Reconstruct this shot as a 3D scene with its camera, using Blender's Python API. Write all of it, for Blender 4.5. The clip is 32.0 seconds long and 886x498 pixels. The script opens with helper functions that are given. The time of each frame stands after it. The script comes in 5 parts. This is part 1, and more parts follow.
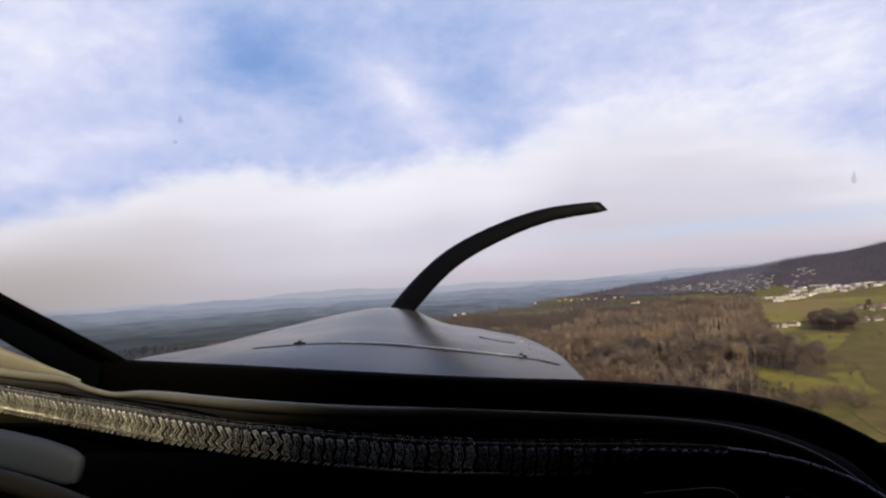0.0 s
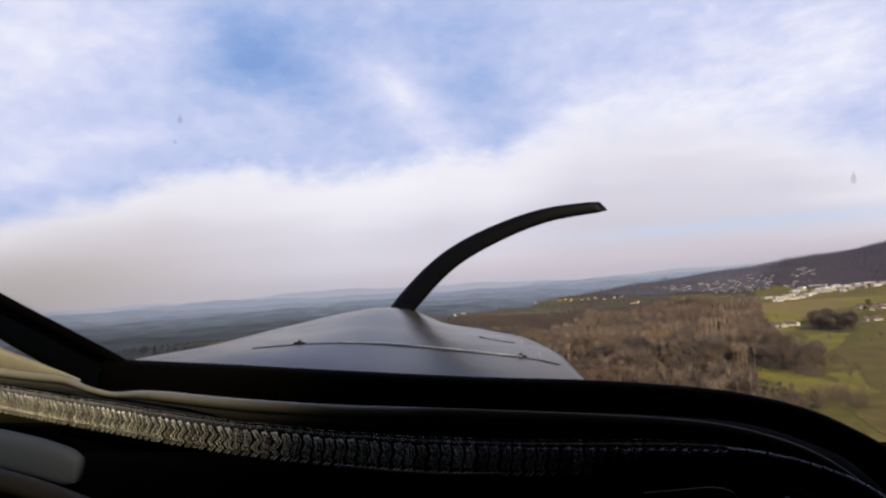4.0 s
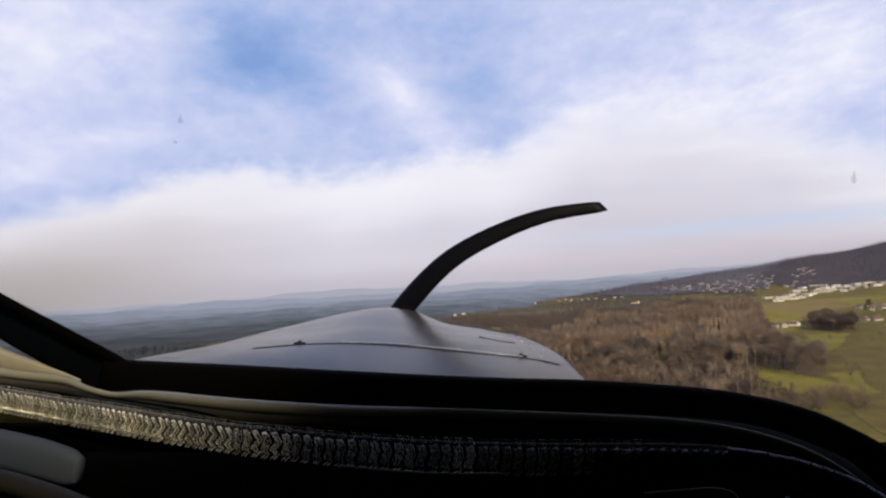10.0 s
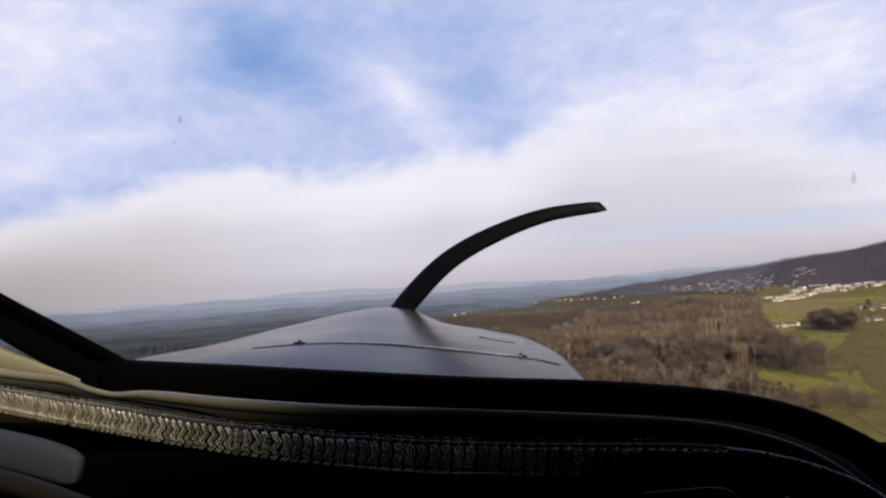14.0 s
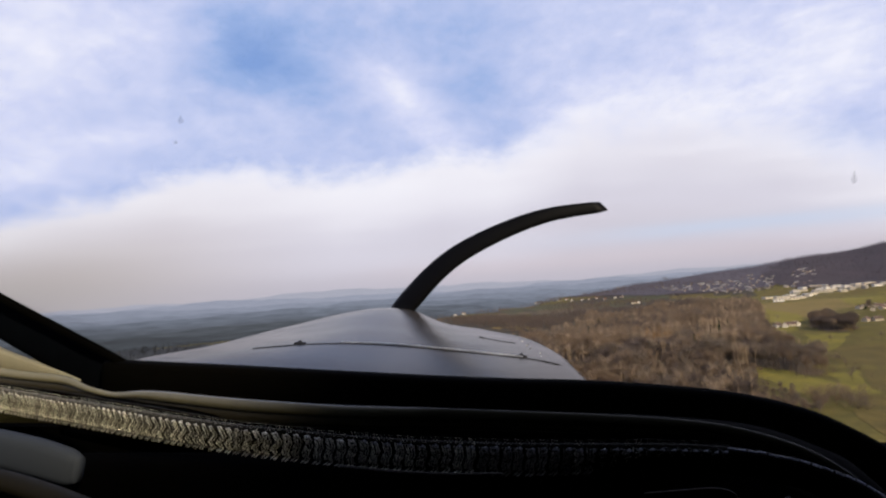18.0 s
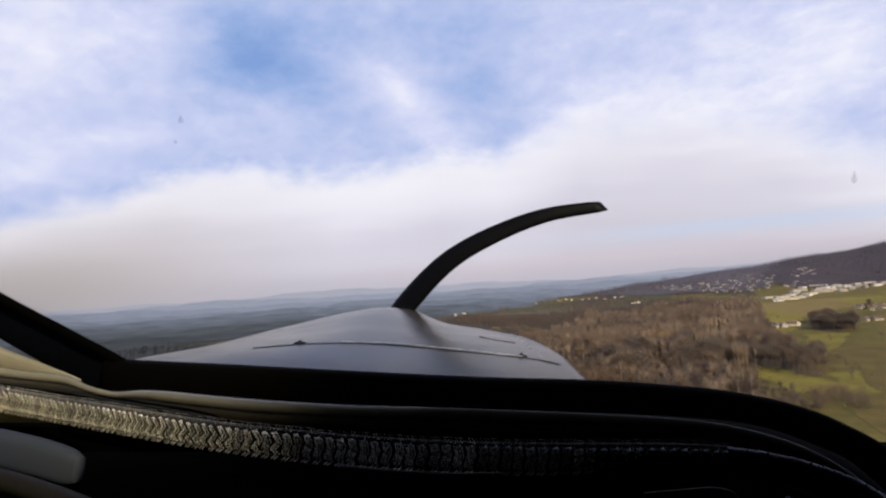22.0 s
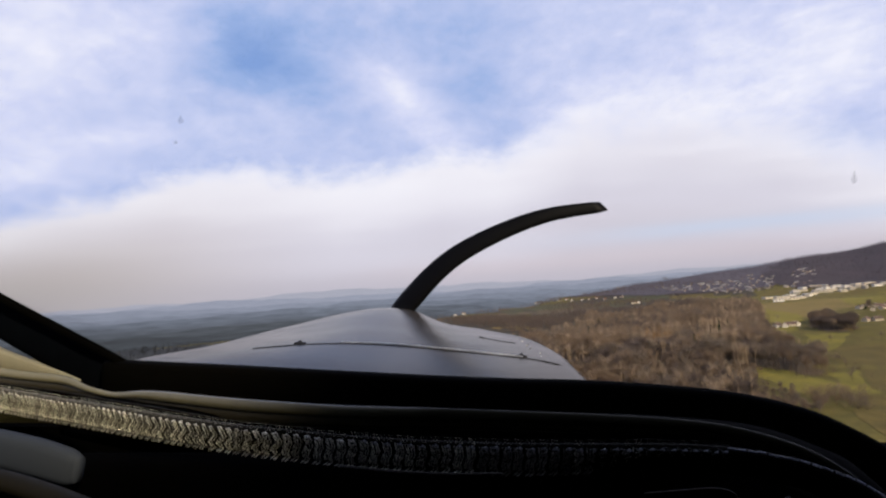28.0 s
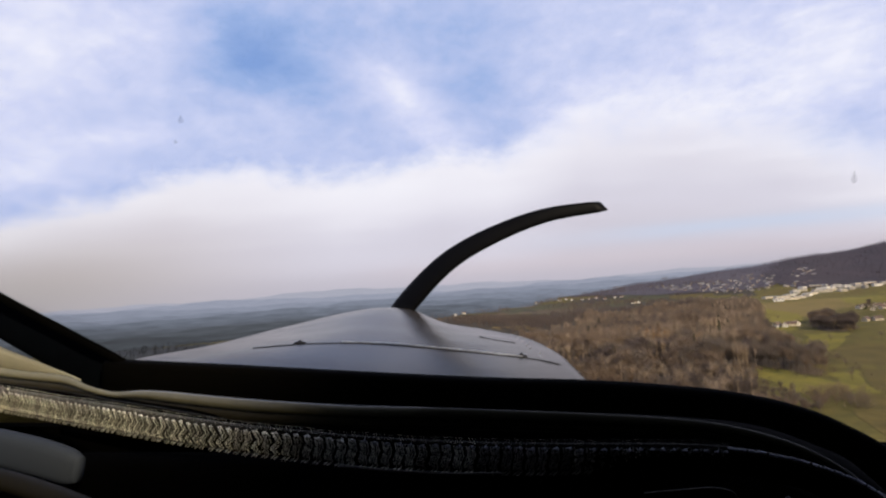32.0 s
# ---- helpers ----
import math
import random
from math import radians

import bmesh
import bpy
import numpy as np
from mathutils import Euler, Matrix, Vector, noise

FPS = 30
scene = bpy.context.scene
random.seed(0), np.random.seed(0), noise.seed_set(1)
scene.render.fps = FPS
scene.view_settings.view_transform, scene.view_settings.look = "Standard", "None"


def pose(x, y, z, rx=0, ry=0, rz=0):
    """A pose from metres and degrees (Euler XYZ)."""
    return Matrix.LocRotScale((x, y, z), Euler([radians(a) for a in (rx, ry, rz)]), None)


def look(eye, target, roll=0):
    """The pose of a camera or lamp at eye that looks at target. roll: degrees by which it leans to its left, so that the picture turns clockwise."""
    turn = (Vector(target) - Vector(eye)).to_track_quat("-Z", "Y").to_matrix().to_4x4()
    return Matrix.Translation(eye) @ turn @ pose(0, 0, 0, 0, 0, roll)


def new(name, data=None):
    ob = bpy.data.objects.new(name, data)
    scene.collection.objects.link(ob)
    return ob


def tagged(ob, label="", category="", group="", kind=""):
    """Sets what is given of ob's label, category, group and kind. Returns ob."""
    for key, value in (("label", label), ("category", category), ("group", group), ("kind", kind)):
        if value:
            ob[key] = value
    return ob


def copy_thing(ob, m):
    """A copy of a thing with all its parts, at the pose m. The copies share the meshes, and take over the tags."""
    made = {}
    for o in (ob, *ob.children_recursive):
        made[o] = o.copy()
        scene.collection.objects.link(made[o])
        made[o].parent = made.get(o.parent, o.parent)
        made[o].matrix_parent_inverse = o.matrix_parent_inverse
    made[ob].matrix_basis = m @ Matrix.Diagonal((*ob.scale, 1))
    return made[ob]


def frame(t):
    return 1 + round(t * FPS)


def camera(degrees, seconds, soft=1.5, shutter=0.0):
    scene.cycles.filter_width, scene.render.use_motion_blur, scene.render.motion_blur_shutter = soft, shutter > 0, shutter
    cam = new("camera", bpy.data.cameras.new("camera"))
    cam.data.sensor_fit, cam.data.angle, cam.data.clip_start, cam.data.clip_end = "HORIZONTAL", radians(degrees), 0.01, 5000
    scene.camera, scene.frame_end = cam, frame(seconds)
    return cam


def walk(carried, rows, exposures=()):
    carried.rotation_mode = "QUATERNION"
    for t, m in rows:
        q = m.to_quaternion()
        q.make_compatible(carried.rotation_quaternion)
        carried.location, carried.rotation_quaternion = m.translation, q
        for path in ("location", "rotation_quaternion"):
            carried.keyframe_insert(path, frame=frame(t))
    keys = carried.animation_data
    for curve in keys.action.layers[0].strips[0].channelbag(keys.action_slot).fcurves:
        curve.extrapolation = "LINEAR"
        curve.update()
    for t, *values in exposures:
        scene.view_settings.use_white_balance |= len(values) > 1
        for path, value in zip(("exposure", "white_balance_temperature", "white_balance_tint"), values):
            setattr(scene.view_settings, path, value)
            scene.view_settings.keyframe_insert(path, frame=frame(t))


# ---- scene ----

# ---- camera: fixed in the cockpit of an aircraft flying in a gentle right bank ----
EYE_HEIGHT, PITCH, LEAN = 95.0, 3.85, 3.7
VIEW = look((0, 0, EYE_HEIGHT), (0, 1000, EYE_HEIGHT + 1000 * math.tan(radians(PITCH))), -LEAN)
cam = camera(71.6, 32.0, soft=2.3)
# engine vibration: a few hundredths of a degree
SHAKE = ((0, 0), (0.02, -0.01), (-0.02, 0.02), (0.01, 0.02), (-0.01, -0.02))
walk(cam, [(t, VIEW @ pose(0, 0, 0, SHAKE[t % 5][0], SHAKE[t % 5][1], 0)) for t in range(0, 33, 2)],
     [(0, 0.0), (32, 0.0)])
AIRCRAFT = VIEW @ pose(0, 0, 0, -90)  # x to the right, y ahead, z up, from the eye

# ---- sun and sky ----
SUN_FROM = Vector((0.52, -0.70, 0.46)).normalized()
sun = new("sun", bpy.data.lights.new("sun", "SUN"))
sun.data.energy, sun.data.angle, sun.data.color = 4.8, radians(2.5), (1.0, 0.83, 0.57)
sun.matrix_world = look(SUN_FROM * 100, (0, 0, 0))

world = bpy.data.worlds.new("sky")
scene.world = world
world.use_nodes = True
wt = world.node_tree
wt.nodes.clear()


def wired(tree, kind, **inputs):
    """A node with its inputs set or linked by name or number (n0, n1 ...)."""
    node = tree.nodes.new(kind)
    for key, value in inputs.items():
        slot = node.inputs[int(key[1:])] if key[0] == "n" and key[1:].isdigit() else node.inputs[key.replace("_", " ")]
        if isinstance(value, bpy.types.NodeSocket):
            tree.links.new(value, slot)
        else:
            slot.default_value = value
    return node


def calc(tree, op, a, b=0.0, c=0.0, clamp=False):
    node = wired(tree, "ShaderNodeMath", n0=a, n1=b, n2=c)
    node.operation, node.use_clamp = op, clamp
    return node.outputs[0]


def blend(tree, fac, a, b, mode="MIX"):
    node = tree.nodes.new("ShaderNodeMix")
    node.data_type, node.blend_type = "RGBA", mode
    for slot, value in ((node.inputs[0], fac), (node.inputs[6], a), (node.inputs[7], b)):
        if isinstance(value, bpy.types.NodeSocket):
            tree.links.new(value, slot)
        else:
            slot.default_value = value if not isinstance(value, tuple) else (*value[:3], 1)
    return node.outputs[2]


def ramp(tree, fac, *stops):
    node = wired(tree, "ShaderNodeValToRGB", Fac=fac)
    band = node.color_ramp
    while len(band.elements) < len(stops):
        band.elements.new(0.5)
    for e, (at, col) in zip(band.elements, stops):
        e.position, e.color = at, (*col, 1)
    return node.outputs[0]


def noise_of(tree, vector, scale, detail=4.0, rough=0.55, distortion=0.0):
    return wired(tree, "ShaderNodeTexNoise", Vector=vector, Scale=scale, Detail=detail, Roughness=rough, Distortion=distortion).outputs[0]


def srgb(r, g, b):
    """A colour given as 0 to 255 display values, in linear light."""
    return tuple(c / 12.92 if c <= 0.04045 else ((c + 0.055) / 1.055) ** 2.4 for c in (r / 255, g / 255, b / 255))


def build_sky():
    t = wt
    way = wired(t, "ShaderNodeTexCoord").outputs["Generated"]
    xyz = wired(t, "ShaderNodeSeparateXYZ", n0=way).outputs
    el = calc(t, "MULTIPLY", calc(t, "ARCSINE", xyz[2]), 57.2958)

    def along(axis):
        node = wired(t, "ShaderNodeVectorMath", n0=way, n1=tuple(axis))
        node.operation = "DOT_PRODUCT"
        return node.outputs["Value"]

    # a flat chart of the sky ahead of the aircraft: x to the right and y down, about 5 degrees to the unit
    right, ahead, up = (AIRCRAFT.to_3x3().col[k] for k in range(3))
    depth = calc(t, "MAXIMUM", along(ahead), 0.12)
    cx = calc(t, "ADD", 7.84, calc(t, "MULTIPLY", calc(t, "DIVIDE", along(right), depth), 10.87))
    cy = calc(t, "SUBTRACT", 4.41, calc(t, "MULTIPLY", calc(t, "DIVIDE", along(up), depth), 10.87))
    lift = calc(t, "ADD", calc(t, "MAXIMUM", xyz[2], 0.0), 0.24)
    flat = wired(t, "ShaderNodeCombineXYZ", n0=calc(t, "DIVIDE", xyz[0], lift), n1=calc(t, "DIVIDE", xyz[1], lift), n2=3.1).outputs[0]
    big = calc(t, "SUBTRACT", noise_of(t, flat, 1.7, 5, 0.58, 0.5), 0.5)
    combed = wired(t, "ShaderNodeMapping", Vector=way, Rotation=(0.0, radians(-24), 0.0), Scale=(5.0, 5.0, 8.5)).outputs[0]
    small = calc(t, "SUBTRACT", noise_of(t, combed, 1.4, 6, 0.56, 0.35), 0.5)
    wisp = calc(t, "SUBTRACT", noise_of(t, combed, 5.0, 6, 0.62, 0.2), 0.5)
    # fine ripples of high cloud, strongest on the right
    ribs = wired(t, "ShaderNodeMapping", Vector=way, Rotation=(0.0, radians(32), 0.0), Scale=(16.0, 10.0, 46.0)).outputs[0]
    ripple = calc(t, "SUBTRACT", noise_of(t, ribs, 1.3, 3, 0.5, 0.4), 0.5)

    def spot(x0, y0, across, high, turn, amount):
        da, de = calc(t, "SUBTRACT", cx, x0), calc(t, "SUBTRACT", y0, cy)
        c, s = math.cos(radians(turn)), math.sin(radians(turn))
        u = calc(t, "DIVIDE", calc(t, "ADD", calc(t, "MULTIPLY", da, c), calc(t, "MULTIPLY", de, s)), across)
        v = calc(t, "DIVIDE", calc(t, "SUBTRACT", calc(t, "MULTIPLY", de, c), calc(t, "MULTIPLY", da, s)), high)
        rr = calc(t, "ADD", calc(t, "MULTIPLY", u, u), calc(t, "MULTIPLY", v, v))
        return calc(t, "MULTIPLY", calc(t, "EXPONENT", calc(t, "MULTIPLY", rr, -1.0)), amount)

    def step(value, lo, hi, a=0.0, b=1.0):
        node = wired(t, "ShaderNodeMapRange", Value=value, n1=lo, n2=hi, n3=a, n4=b)
        node.interpolation_type = "SMOOTHSTEP"
        return node.outputs[0]

    cover = calc(t, "ADD", 0.56, calc(t, "MULTIPLY", big, 0.18))
    cover = calc(t, "ADD", cover, calc(t, "MULTIPLY", small, 0.50))
    cover = calc(t, "ADD", cover, calc(t, "MULTIPLY", wisp, 0.46))
    cover = calc(t, "ADD", cover, calc(t, "MULTIPLY", ripple, step(cx, 8.5, 13.0, 0.05, 0.34)))
    # gaps and thick places of the high cloud sheet
    for s in ((5.0, 1.35, 1.4, 0.55, -18, -0.32), (4.3, 0.6, 0.9, 0.5, -45, -0.22), (5.8, 0.40, 1.8, 0.6, 0, -0.20), (3.9, 1.5, 0.7, 0.4, 20, -0.10),
              (8.5, 1.5, 0.8, 0.7, 0, -0.26), (8.0, 0.4, 1.2, 0.6, 0, -0.16), (9.0, 2.3, 0.6, 0.35, 30, -0.14), (11.2, 1.2, 1.6, 0.6, 5, -0.06),
              (0.2, 0.8, 1.7, 1.8, 0, 0.30), (2.0, 0.6, 1.4, 0.8, 0, 0.12), (2.7, 1.4, 0.8, 0.5, 0, -0.06),
              (6.9, 1.5, 0.6, 0.45, -30, 0.18), (7.5, 2.15, 1.1, 0.42, -38, 0.24), (7.2, 1.75, 0.35, 0.16, -40, 0.16), (6.6, 2.2, 0.9, 0.4, 10, -0.05),
              (1.9, 2.45, 1.3, 0.24, 6, 0.20), (0.4, 3.1, 0.8, 0.32, 6, 0.24), (1.0, 3.5, 1.6, 0.26, 8, -0.06), (4.2, 2.8, 2.2, 0.3, 4, -0.04),
              (14.3, 0.9, 3.2, 1.5, 0, 0.30), (11.5, 1.9, 2.5, 0.5, 4, 0.22), (15.0, 2.5, 1.4, 0.4, 5, -0.02), (0.6, 2.0, 0.8, 0.3, -8, -0.06)):
        cover = calc(t, "ADD", cover, spot(*s))
    cover = calc(t, "MINIMUM", calc(t, "MAXIMUM", cover, 0.0), 1.0)
    sky = t.nodes.new("ShaderNodeTexSky")
    sky.sky_type, sky.sun_disc = "NISHITA", False
    sky.sun_elevation = math.asin(SUN_FROM.z)
    sky.sun_rotation = math.atan2(SUN_FROM.x, SUN_FROM.y)
    clear = blend(t, 1.0, sky.outputs[0], (0.105, 0.105, 0.12), "MULTIPLY")
    white = ramp(t, cover, (0.0, srgb(133, 165, 222)), (0.25, srgb(158, 182, 229)), (0.48, srgb(186, 199, 237)), (0.72, srgb(211, 217, 246)), (1.0, srgb(240, 241, 254)))
    colour = blend(t, step(cover, 0.0, 0.35, 0.85, 1.0), clear, white)
    # the closed bank low over the horizon, with its uneven upper edge
    rim = ramp(t, calc(t, "DIVIDE", cx, 16.0), *((p / 16, (h / 5,) * 3) for p, h in (
        (0, 3.90), (1, 3.68), (2, 3.46), (3, 3.12), (4.5, 3.0), (6, 3.08), (7, 2.90), (7.8, 2.62), (8.8, 2.75), (9.6, 2.38), (10.3, 1.95), (12, 1.85), (13.8, 2.0), (15.7, 2.65))))
    below = calc(t, "SUBTRACT", cy, calc(t, "MULTIPLY", rim, 5.0))
    ragged = calc(t, "ADD", calc(t, "ADD", below, calc(t, "MULTIPLY", small, 0.55)), calc(t, "ADD", calc(t, "MULTIPLY", wisp, 0.45), calc(t, "MULTIPLY", big, 0.3)))
    bank = step(calc(t, "DIVIDE", ragged, step(cx, 8.0, 11.5, 1.0, 2.6)), -0.26, 0.34)
    streak = noise_of(t, wired(t, "ShaderNodeCombineXYZ", n0=calc(t, "MULTIPLY", cx, 0.22), n1=calc(t, "MULTIPLY", calc(t, "ADD", cy, calc(t, "MULTIPLY", cx, 0.07)), 1.9), n2=0.0).outputs[0], 1.0, 4, 0.5, 0.3)
    deep = calc(t, "ADD", below, calc(t, "MULTIPLY", calc(t, "SUBTRACT", streak, 0.5), 1.5))
    grey = ramp(t, calc(t, "DIVIDE", deep, 3.2), (0.0, srgb(246, 245, 252)), (0.2, srgb(236, 234, 243)), (0.45, srgb(218, 215, 227)), (0.75, srgb(207, 202, 213)))
    grey = blend(t, calc(t, "MULTIPLY", step(cx, 6.5, 0.0), step(below, 0.1, 1.4, 0.15, 0.75)), grey, srgb(208, 198, 198))
    colour = blend(t, bank, colour, grey)
    # a strip of clear air under the bank, a warm band, and the haze on the skyline
    slope = lambda at, fall: calc(t, "SUBTRACT", calc(t, "ADD", cy, calc(t, "MULTIPLY", calc(t, "SUBTRACT", cx, at), fall)), 0.0)
    band = lambda value, at, half: calc(t, "EXPONENT", calc(t, "MULTIPLY", calc(t, "POWER", calc(t, "DIVIDE", calc(t, "SUBTRACT", value, at), half), 2.0), -1.0))
    colour = blend(t, calc(t, "MULTIPLY", calc(t, "MULTIPLY", band(slope(9.5, 0.092), 4.30, 0.15), step(cx, 8.6, 12.0)), calc(t, "MULTIPLY", streak, 1.05)), colour, srgb(202, 216, 238))
    colour = blend(t, calc(t, "MULTIPLY", calc(t, "MULTIPLY", band(slope(8.0, 0.075), 4.86, 0.22), step(cx, 5.0, 8.5)), 0.6), colour, srgb(222, 209, 214))
    haze = step(el, 3.2, 0.2, 0.0, 0.75)
    colour = blend(t, haze, colour, srgb(188, 184, 196))
    colour = blend(t, spot(0.4, 5.2, 3.2, 0.8, 4, 0.7), colour, srgb(174, 167, 164))
    return wired(t, "ShaderNodeOutputWorld", n0=wired(t, "ShaderNodeBackground", n0=colour, n1=1.02).outputs[0])


build_sky()


# ---- materials ----
def surface(name, base, rough=0.7, metal=0.0, grain=40.0, vary=0.25, bump=0.15, second=None, big=None, coat=0.0, spread=0.0, spec=0.5, wear=0.12):
    """A surface with a fine grain, a broader mottling and relief; second: the colour of its patches; spread: change from piece to piece."""
    m = bpy.data.materials.new(name)
    m.use_nodes = True
    t = m.node_tree
    p = t.nodes["Principled BSDF"]
    where = wired(t, "ShaderNodeTexCoord").outputs["Object"]
    fine = noise_of(t, where, grain, 5, 0.6)
    broad = noise_of(t, where, big or grain / 12, 3, 0.55, 0.4)
    other = second or tuple(c * 0.6 for c in base)
    colour = blend(t, wired(t, "ShaderNodeMapRange", Value=broad, n1=0.35, n2=0.65).outputs[0], base, other)
    shade = wired(t, "ShaderNodeMapRange", Value=fine, n1=0.25, n2=0.75, n3=1 - vary, n4=1 + vary).outputs[0]
    if spread:
        piece = wired(t, "ShaderNodeObjectInfo").outputs["Random"]
        shade = calc(t, "MULTIPLY", shade, wired(t, "ShaderNodeMapRange", Value=piece, n1=0, n2=1, n3=1 - spread, n4=1 + spread).outputs[0])
    tone = wired(t, "ShaderNodeVectorMath", n0=colour)
    tone.operation = "SCALE"
    t.links.new(shade, tone.inputs["Scale"])
    t.links.new(tone.outputs[0], p.inputs["Base Color"])
    p.inputs["Metallic"].default_value, p.inputs["Coat Weight"].default_value = metal, coat
    p.inputs["Specular IOR Level"].default_value = spec
    t.links.new(wired(t, "ShaderNodeMapRange", Value=fine, n1=0.2, n2=0.8, n3=max(rough - wear, 0.03), n4=min(rough + wear, 1.0)).outputs[0], p.inputs["Roughness"])
    if bump:
        t.links.new(wired(t, "ShaderNodeBump", Strength=bump, Distance=0.3 / grain, Height=fine).outputs[0], p.inputs["Normal"])
    return m


def woods(name, base, other):
    m = surface(name, base, 0.95, 0, 0.6, 0.25, 0.0, other, 0.012, spec=0.1)
    t = m.node_tree
    p = t.nodes["Principled BSDF"]
    old = p.inputs["Base Color"].links[0].from_socket
    island = wired(t, "ShaderNodeNewGeometry").outputs["Random Per Island"]
    k = wired(t, "ShaderNodeMapRange", Value=island, n1=0, n2=1, n3=0.92, n4=1.08).outputs[0]
    tone = wired(t, "ShaderNodeVectorMath", n0=old)
    tone.operation = "SCALE"
    t.links.new(k, tone.inputs["Scale"])
    t.links.new(tone.outputs[0], p.inputs["Base Color"])
    # a spray of thin twigs is lit from behind as well
    through_light = wired(t, "ShaderNodeBsdfTranslucent", n0=tone.outputs[0])
    mix = wired(t, "ShaderNodeMixShader", n0=0.42, n1=p.outputs[0], n2=through_light.outputs[0])
    out = next(n for n in t.nodes if n.type == "OUTPUT_MATERIAL")
    t.links.new(mix.outputs[0], out.inputs[0])
    return m


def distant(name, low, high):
    """Far land that glows by itself, with the haze of the air put into its colour."""
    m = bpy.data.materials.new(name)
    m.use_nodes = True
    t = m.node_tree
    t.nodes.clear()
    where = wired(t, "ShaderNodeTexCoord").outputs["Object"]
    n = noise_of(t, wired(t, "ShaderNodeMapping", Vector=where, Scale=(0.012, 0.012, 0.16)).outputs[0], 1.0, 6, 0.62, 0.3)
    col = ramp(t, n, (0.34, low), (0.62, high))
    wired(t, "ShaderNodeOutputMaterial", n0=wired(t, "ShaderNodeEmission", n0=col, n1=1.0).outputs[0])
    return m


M = {}
M["ground"] = surface("winter_pasture", (0.140, 0.112, 0.032), 0.95, 0, 0.10, 0.36, 0.25, (0.094, 0.082, 0.024), 0.02, spec=0.1)
M["green"] = surface("winter_wheat", (0.101, 0.086, 0.019), 0.95, 0, 0.35, 0.18, 0.2, (0.074, 0.071, 0.017), 0.012, spec=0.1)
M["lime"] = surface("young_grass", (0.200, 0.166, 0.034), 0.95, 0, 0.12, 0.3, 0.25, (0.150, 0.128, 0.030), 0.03, spec=0.1)
M["ochre"] = surface("stubble", (0.195, 0.115, 0.030), 0.95, 0, 0.3, 0.18, 0.2, (0.148, 0.09, 0.025), 0.008, spec=0.1)
M["plough"] = surface("ploughed_soil", (0.122, 0.080, 0.043), 0.95, 0, 0.35, 0.22, 0.3, (0.090, 0.063, 0.032), 0.012, spec=0.1)
M["fallow"] = surface("fallow_grass", (0.132, 0.100, 0.032), 0.95, 0, 0.12, 0.34, 0.25, (0.098, 0.078, 0.026), 0.03, spec=0.1)
M["tan"] = surface("dry_grass", (0.262, 0.181, 0.066), 0.95, 0, 0.35, 0.18, 0.2, (0.194, 0.140, 0.046), 0.012, spec=0.1)
M["litter"] = surface("leaf_litter", (0.125, 0.090, 0.054), 0.95, 0, 0.3, 0.3, 0.2, (0.09, 0.07, 0.046), 0.02, spec=0.1)
M["asphalt"] = surface("worn_asphalt", (0.115, 0.105, 0.075), 0.9, 0, 0.8, 0.15, 0.1, (0.10, 0.095, 0.065), 0.05)
M["ditch"] = surface("ditch_grass", (0.10, 0.085, 0.035), 0.95, 0, 0.8, 0.25, 0.2)
M["wood_grey"] = woods("bare_twigs_grey", (0.238, 0.188, 0.140), (0.186, 0.149, 0.115))
M["wood_red"] = woods("bare_twigs_brown", (0.268, 0.194, 0.130), (0.206, 0.152, 0.107))
M["wood_pale"] = woods("pale_bark", (0.44, 0.33, 0.22), (0.34, 0.26, 0.18))
M["russet"] = woods("russet_beech_leaves", (0.46, 0.26, 0.10), (0.34, 0.20, 0.09))
M["wood_dark"] = woods("dark_wood", (0.165, 0.127, 0.103), (0.130, 0.102, 0.085))
# purple-grey of the ridge: distance haze put into the colour
M["wood_ridge"] = woods("haze_purple_twigs", (0.100, 0.080, 0.087), (0.078, 0.067, 0.075))
M["ridge_floor"] = surface("hazed_ridge_litter", (0.066, 0.053, 0.058), 0.95, 0, 0.3, 0.3, 0.2, (0.052, 0.045, 0.050), 0.008, spec=0.1)
M["needles"] = woods("conifer_needles", (0.028, 0.042, 0.02), (0.02, 0.032, 0.018))
M["bark"] = surface("tree_bark", (0.10, 0.075, 0.055), 0.95, 0, 3.0, 0.3, 0.3)
M["render_white"] = surface("white_render", (0.80, 0.755, 0.65), 0.85, 0, 1.5, 0.06, 0.1, (0.70, 0.655, 0.56), 0.2, spread=0.06)
M["render_cream"] = surface("cream_render", (0.62, 0.54, 0.40), 0.85, 0, 1.5, 0.08, 0.1, (0.55, 0.47, 0.34), 0.2, spread=0.1)
M["render_blue"] = surface("pale_blue_render", (0.40, 0.45, 0.52), 0.85, 0, 1.5, 0.06, 0.1, (0.36, 0.40, 0.46), 0.2)
M["tiles_red"] = surface("red_roof_tiles", (0.26, 0.115, 0.06), 0.85, 0, 2.0, 0.25, 0.3, (0.19, 0.09, 0.055), 0.3, spread=0.2)
M["tiles_brown"] = surface("brown_roof_tiles", (0.15, 0.095, 0.07), 0.85, 0, 2.0, 0.25, 0.3, (0.115, 0.08, 0.065), 0.3, spread=0.2)
M["roof_flat"] = surface("pale_sheet_roof", (0.34, 0.32, 0.29), 0.7, 0, 1.0, 0.1, 0.1, (0.26, 0.25, 0.23), 0.1, spread=0.35)
M["window"] = surface("dark_window_glass", (0.05, 0.05, 0.05), 0.2, 0, 4.0, 0.1, 0.0)
M["timber"] = surface("weathered_timber", (0.17, 0.11, 0.07), 0.85, 0, 3.0, 0.3, 0.3)
